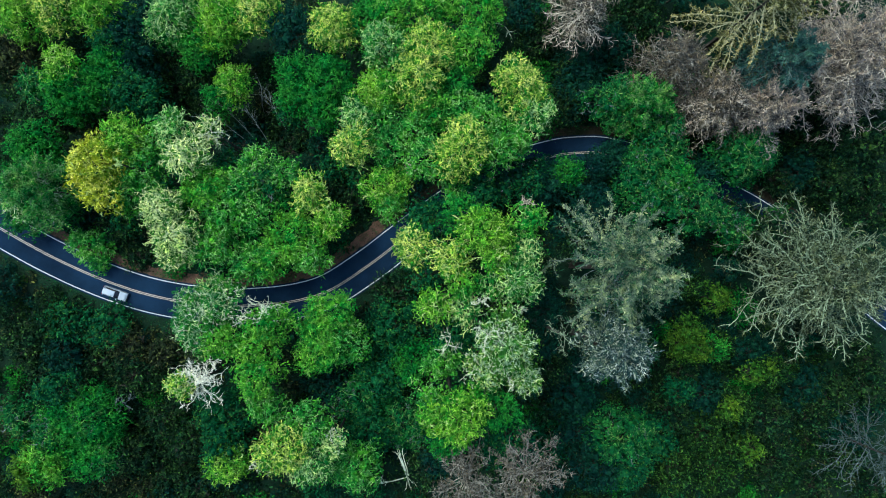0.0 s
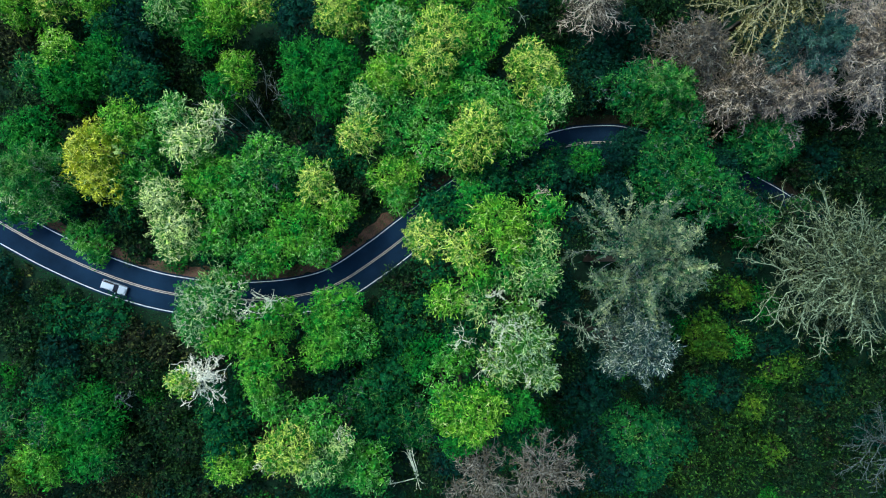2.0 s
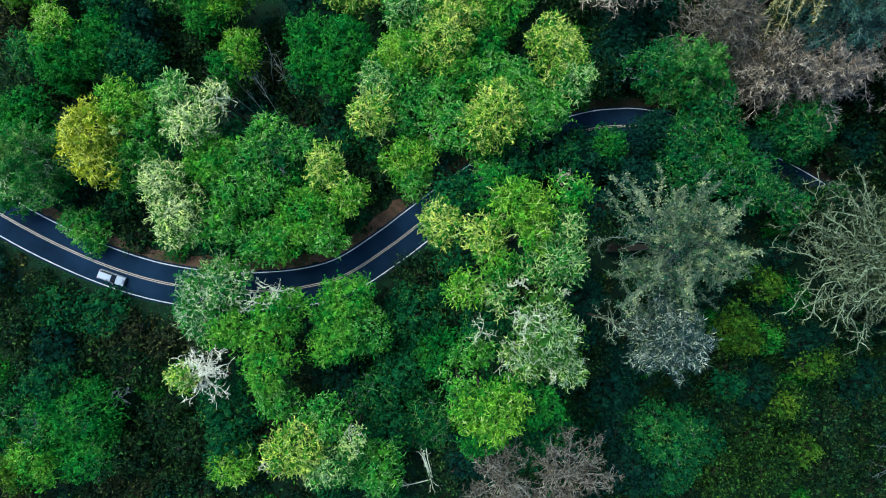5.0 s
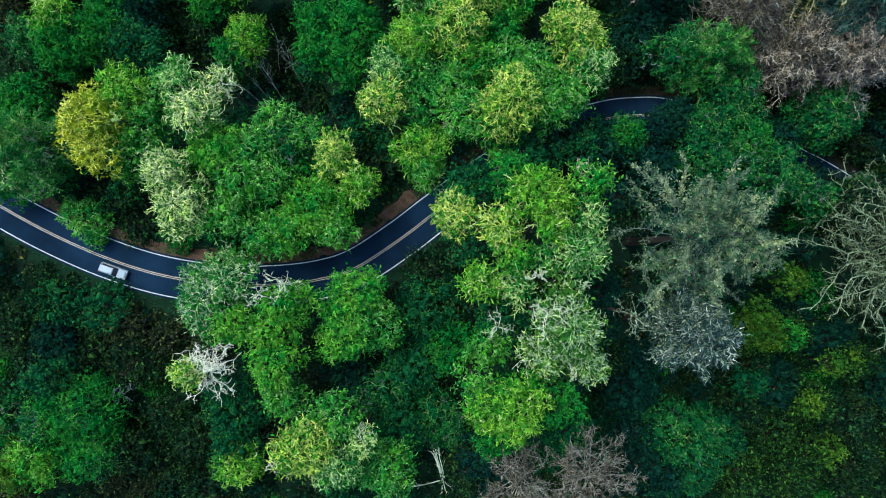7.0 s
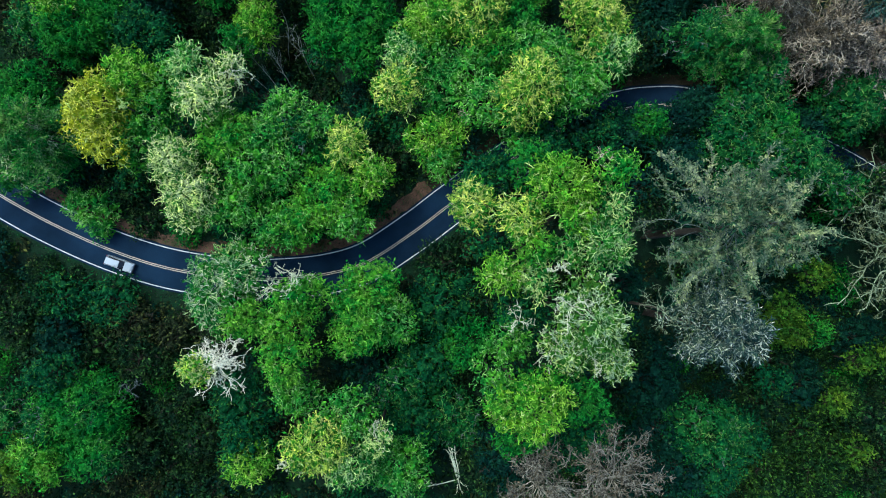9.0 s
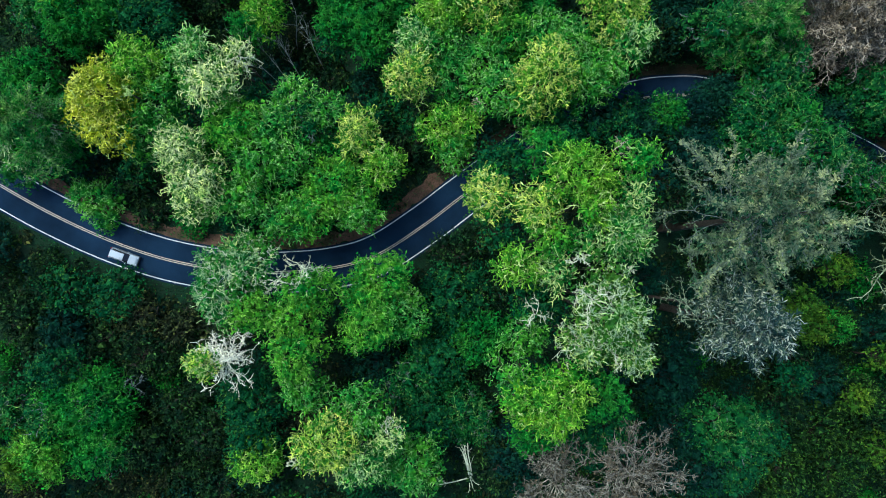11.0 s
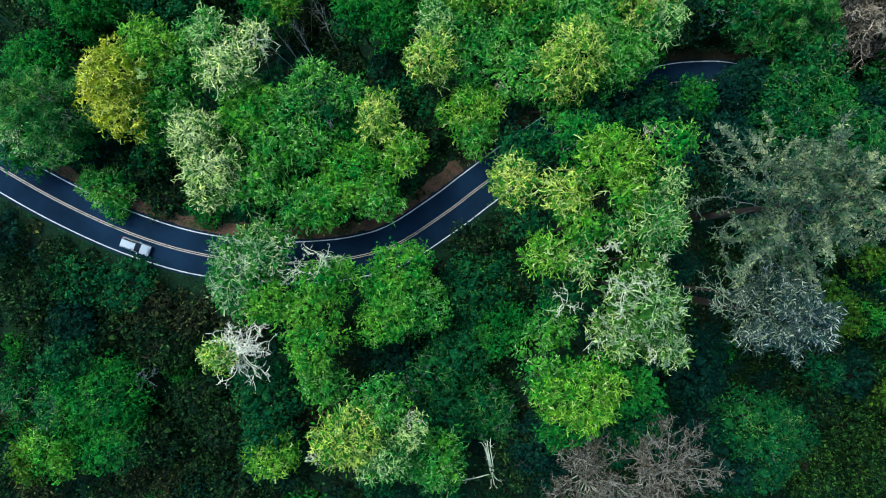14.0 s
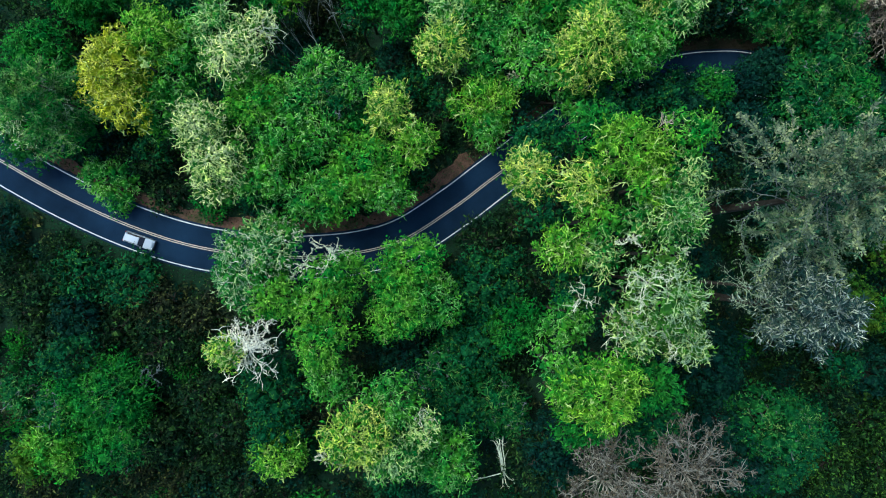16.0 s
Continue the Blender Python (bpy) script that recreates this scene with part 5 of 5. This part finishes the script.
def slab(x0, x1, y0, y1, z0, z1, bevel=0.02):
    bm = bmesh.new()
    bmesh.ops.create_cube(bm, size=1.0, matrix=Matrix.LocRotScale(((x0 + x1) / 2, (y0 + y1) / 2, (z0 + z1) / 2), None, (x1 - x0, y1 - y0, z1 - z0)))
    if bevel:
        bmesh.ops.bevel(bm, geom=list(bm.edges), offset=bevel, segments=2, affect="EDGES", profile=0.5)
    return bm


def wheel_disc(x, y, z, radius, width, inset=0.0):
    bm = bmesh.new()
    bmesh.ops.create_cone(bm, cap_ends=True, segments=20, radius1=radius, radius2=radius, depth=width,
                          matrix=Matrix.Translation((x, y, z)) @ Matrix.Rotation(radians(90), 4, "X"))
    bmesh.ops.bevel(bm, geom=[e for e in bm.edges if len(e.link_faces) == 2 and e.calc_face_angle(0) > 0.8], offset=min(0.04, width / 4), segments=2, affect="EDGES")
    return bm


def white_suv(x, y, heading):
    car = tagged(new("car"), "white station-wagon SUV with dark windows driving on the road", "car")
    car.matrix_basis = pose(x, y, 0.0, 0, 0, heading)
    car.scale = (0.93, 0.86, 0.92)
    part("body", prism([(-2.3, 0.35), (-2.32, 0.95), (-2.22, 1.02), (0.72, 1.02), (1.0, 1.04), (2.05, 0.92), (2.28, 0.74), (2.32, 0.38), (1.9, 0.25), (-1.9, 0.25)],
                       0.90, 0.05, 0.06, (0.5, 1.05)), car_paint, car)
    part("bonnet", prism([(0.76, 1.045), (0.8, 1.085), (1.95, 0.975), (2.12, 0.90), (2.1, 0.86)], 0.78, 0.03, 0.015, (0.85, 1.1)), car_paint, car)
    part("cabin", prism([(-2.2, 1.0), (-1.98, 1.62), (0.2, 1.64), (0.95, 1.03)], 0.80, 0.14, 0.03, (1.0, 1.65)), car_glass, car, "dark tinted window glass")
    part("roof", prism([(-2.06, 1.60), (-2.0, 1.69), (-1.0, 1.73), (0.16, 1.69), (0.26, 1.62)], 0.64, 0.05, 0.03, (1.6, 1.72)), car_paint, car)
    for side in (-1, 1):
        part("roof_rail", slab(-1.8, -0.1, side * 0.6 - 0.02, side * 0.6 + 0.02, 1.70, 1.77, 0.01), black_trim, car)
        part("pillar", prism([(-2.12, 1.0), (-1.95, 1.63), (-1.75, 1.63), (-1.85, 1.0)], 0.03, 0.0, 0.0), car_paint, car).location = (0, side * 0.73, 0)
        mirror = part("mirror", slab(0.55, 0.72, side * 0.98 - 0.11, side * 0.98 + 0.11, 1.02, 1.16, 0.03), car_paint, car)
        part("mirror_glass", slab(0.535, 0.55, side * 0.98 - 0.08, side * 0.98 + 0.08, 1.04, 1.14, 0.0), car_glass, mirror)
        part("headlight", slab(2.1, 2.27, side * 0.66 - 0.18, side * 0.66 + 0.18, 0.74, 0.87, 0.03), lamp_clear, car, "clear headlight lens")
        part("tail_light", slab(-2.34, -2.24, side * 0.76 - 0.09, side * 0.76 + 0.09, 0.8, 1.1, 0.02), lamp_red, car, "red tail light lens")
        part("sill", slab(-1.2, 1.2, side * 0.9 - 0.02, side * 0.9 + 0.03, 0.25, 0.36, 0.01), black_trim, car)
        for door in (-0.55, 0.45):
            part("door_handle", slab(door - 0.3, door - 0.12, side * 0.9 - 0.02, side * 0.9 + 0.025, 0.9, 0.94, 0.008), black_trim, car)
        for axle in (-1.38, 1.42):
            tyre = part("wheel", wheel_disc(axle, side * 0.80, 0.35, 0.35, 0.23), rubber, car, "black rubber tyre")
            part("rim", wheel_disc(axle, side * 0.86, 0.35, 0.22, 0.13), alloy, tyre, "alloy rim")
    part("front_bumper", prism([(2.2, 0.3), (2.2, 0.62), (2.36, 0.6), (2.38, 0.34)], 0.82, 0.0, 0.03), black_trim, car)
    part("rear_bumper", prism([(-2.2, 0.32), (-2.2, 0.62), (-2.38, 0.6), (-2.38, 0.34)], 0.82, 0.0, 0.03), black_trim, car)
    part("wiper", slab(0.62, 0.66, -0.5, 0.15, 1.24, 1.26, 0.0), black_trim, car)
    return car


white_suv(-57.6, -10.75, -16.5)


def road_stain():
    rng = np.random.default_rng(690)
    a = np.linspace(0, 2 * np.pi, 18, endpoint=False)
    r = 1 + 0.25 * rng.normal(size=18)
    verts = [(-56.5, -11.6, 0.014)] + [(-56.5 + 0.42 * q * math.cos(w), -11.6 + 0.2 * q * math.sin(w), 0.014) for w, q in zip(a, r)]
    ob = mesh_object("stain", verts, [(0, 1 + i, 1 + (i + 1) % 18) for i in range(18)],
                     plain_material("pale_worn_asphalt", (0.05, 0.055, 0.075), 0.8), road, "pale worn patch in the asphalt")
    return ob


road_stain()
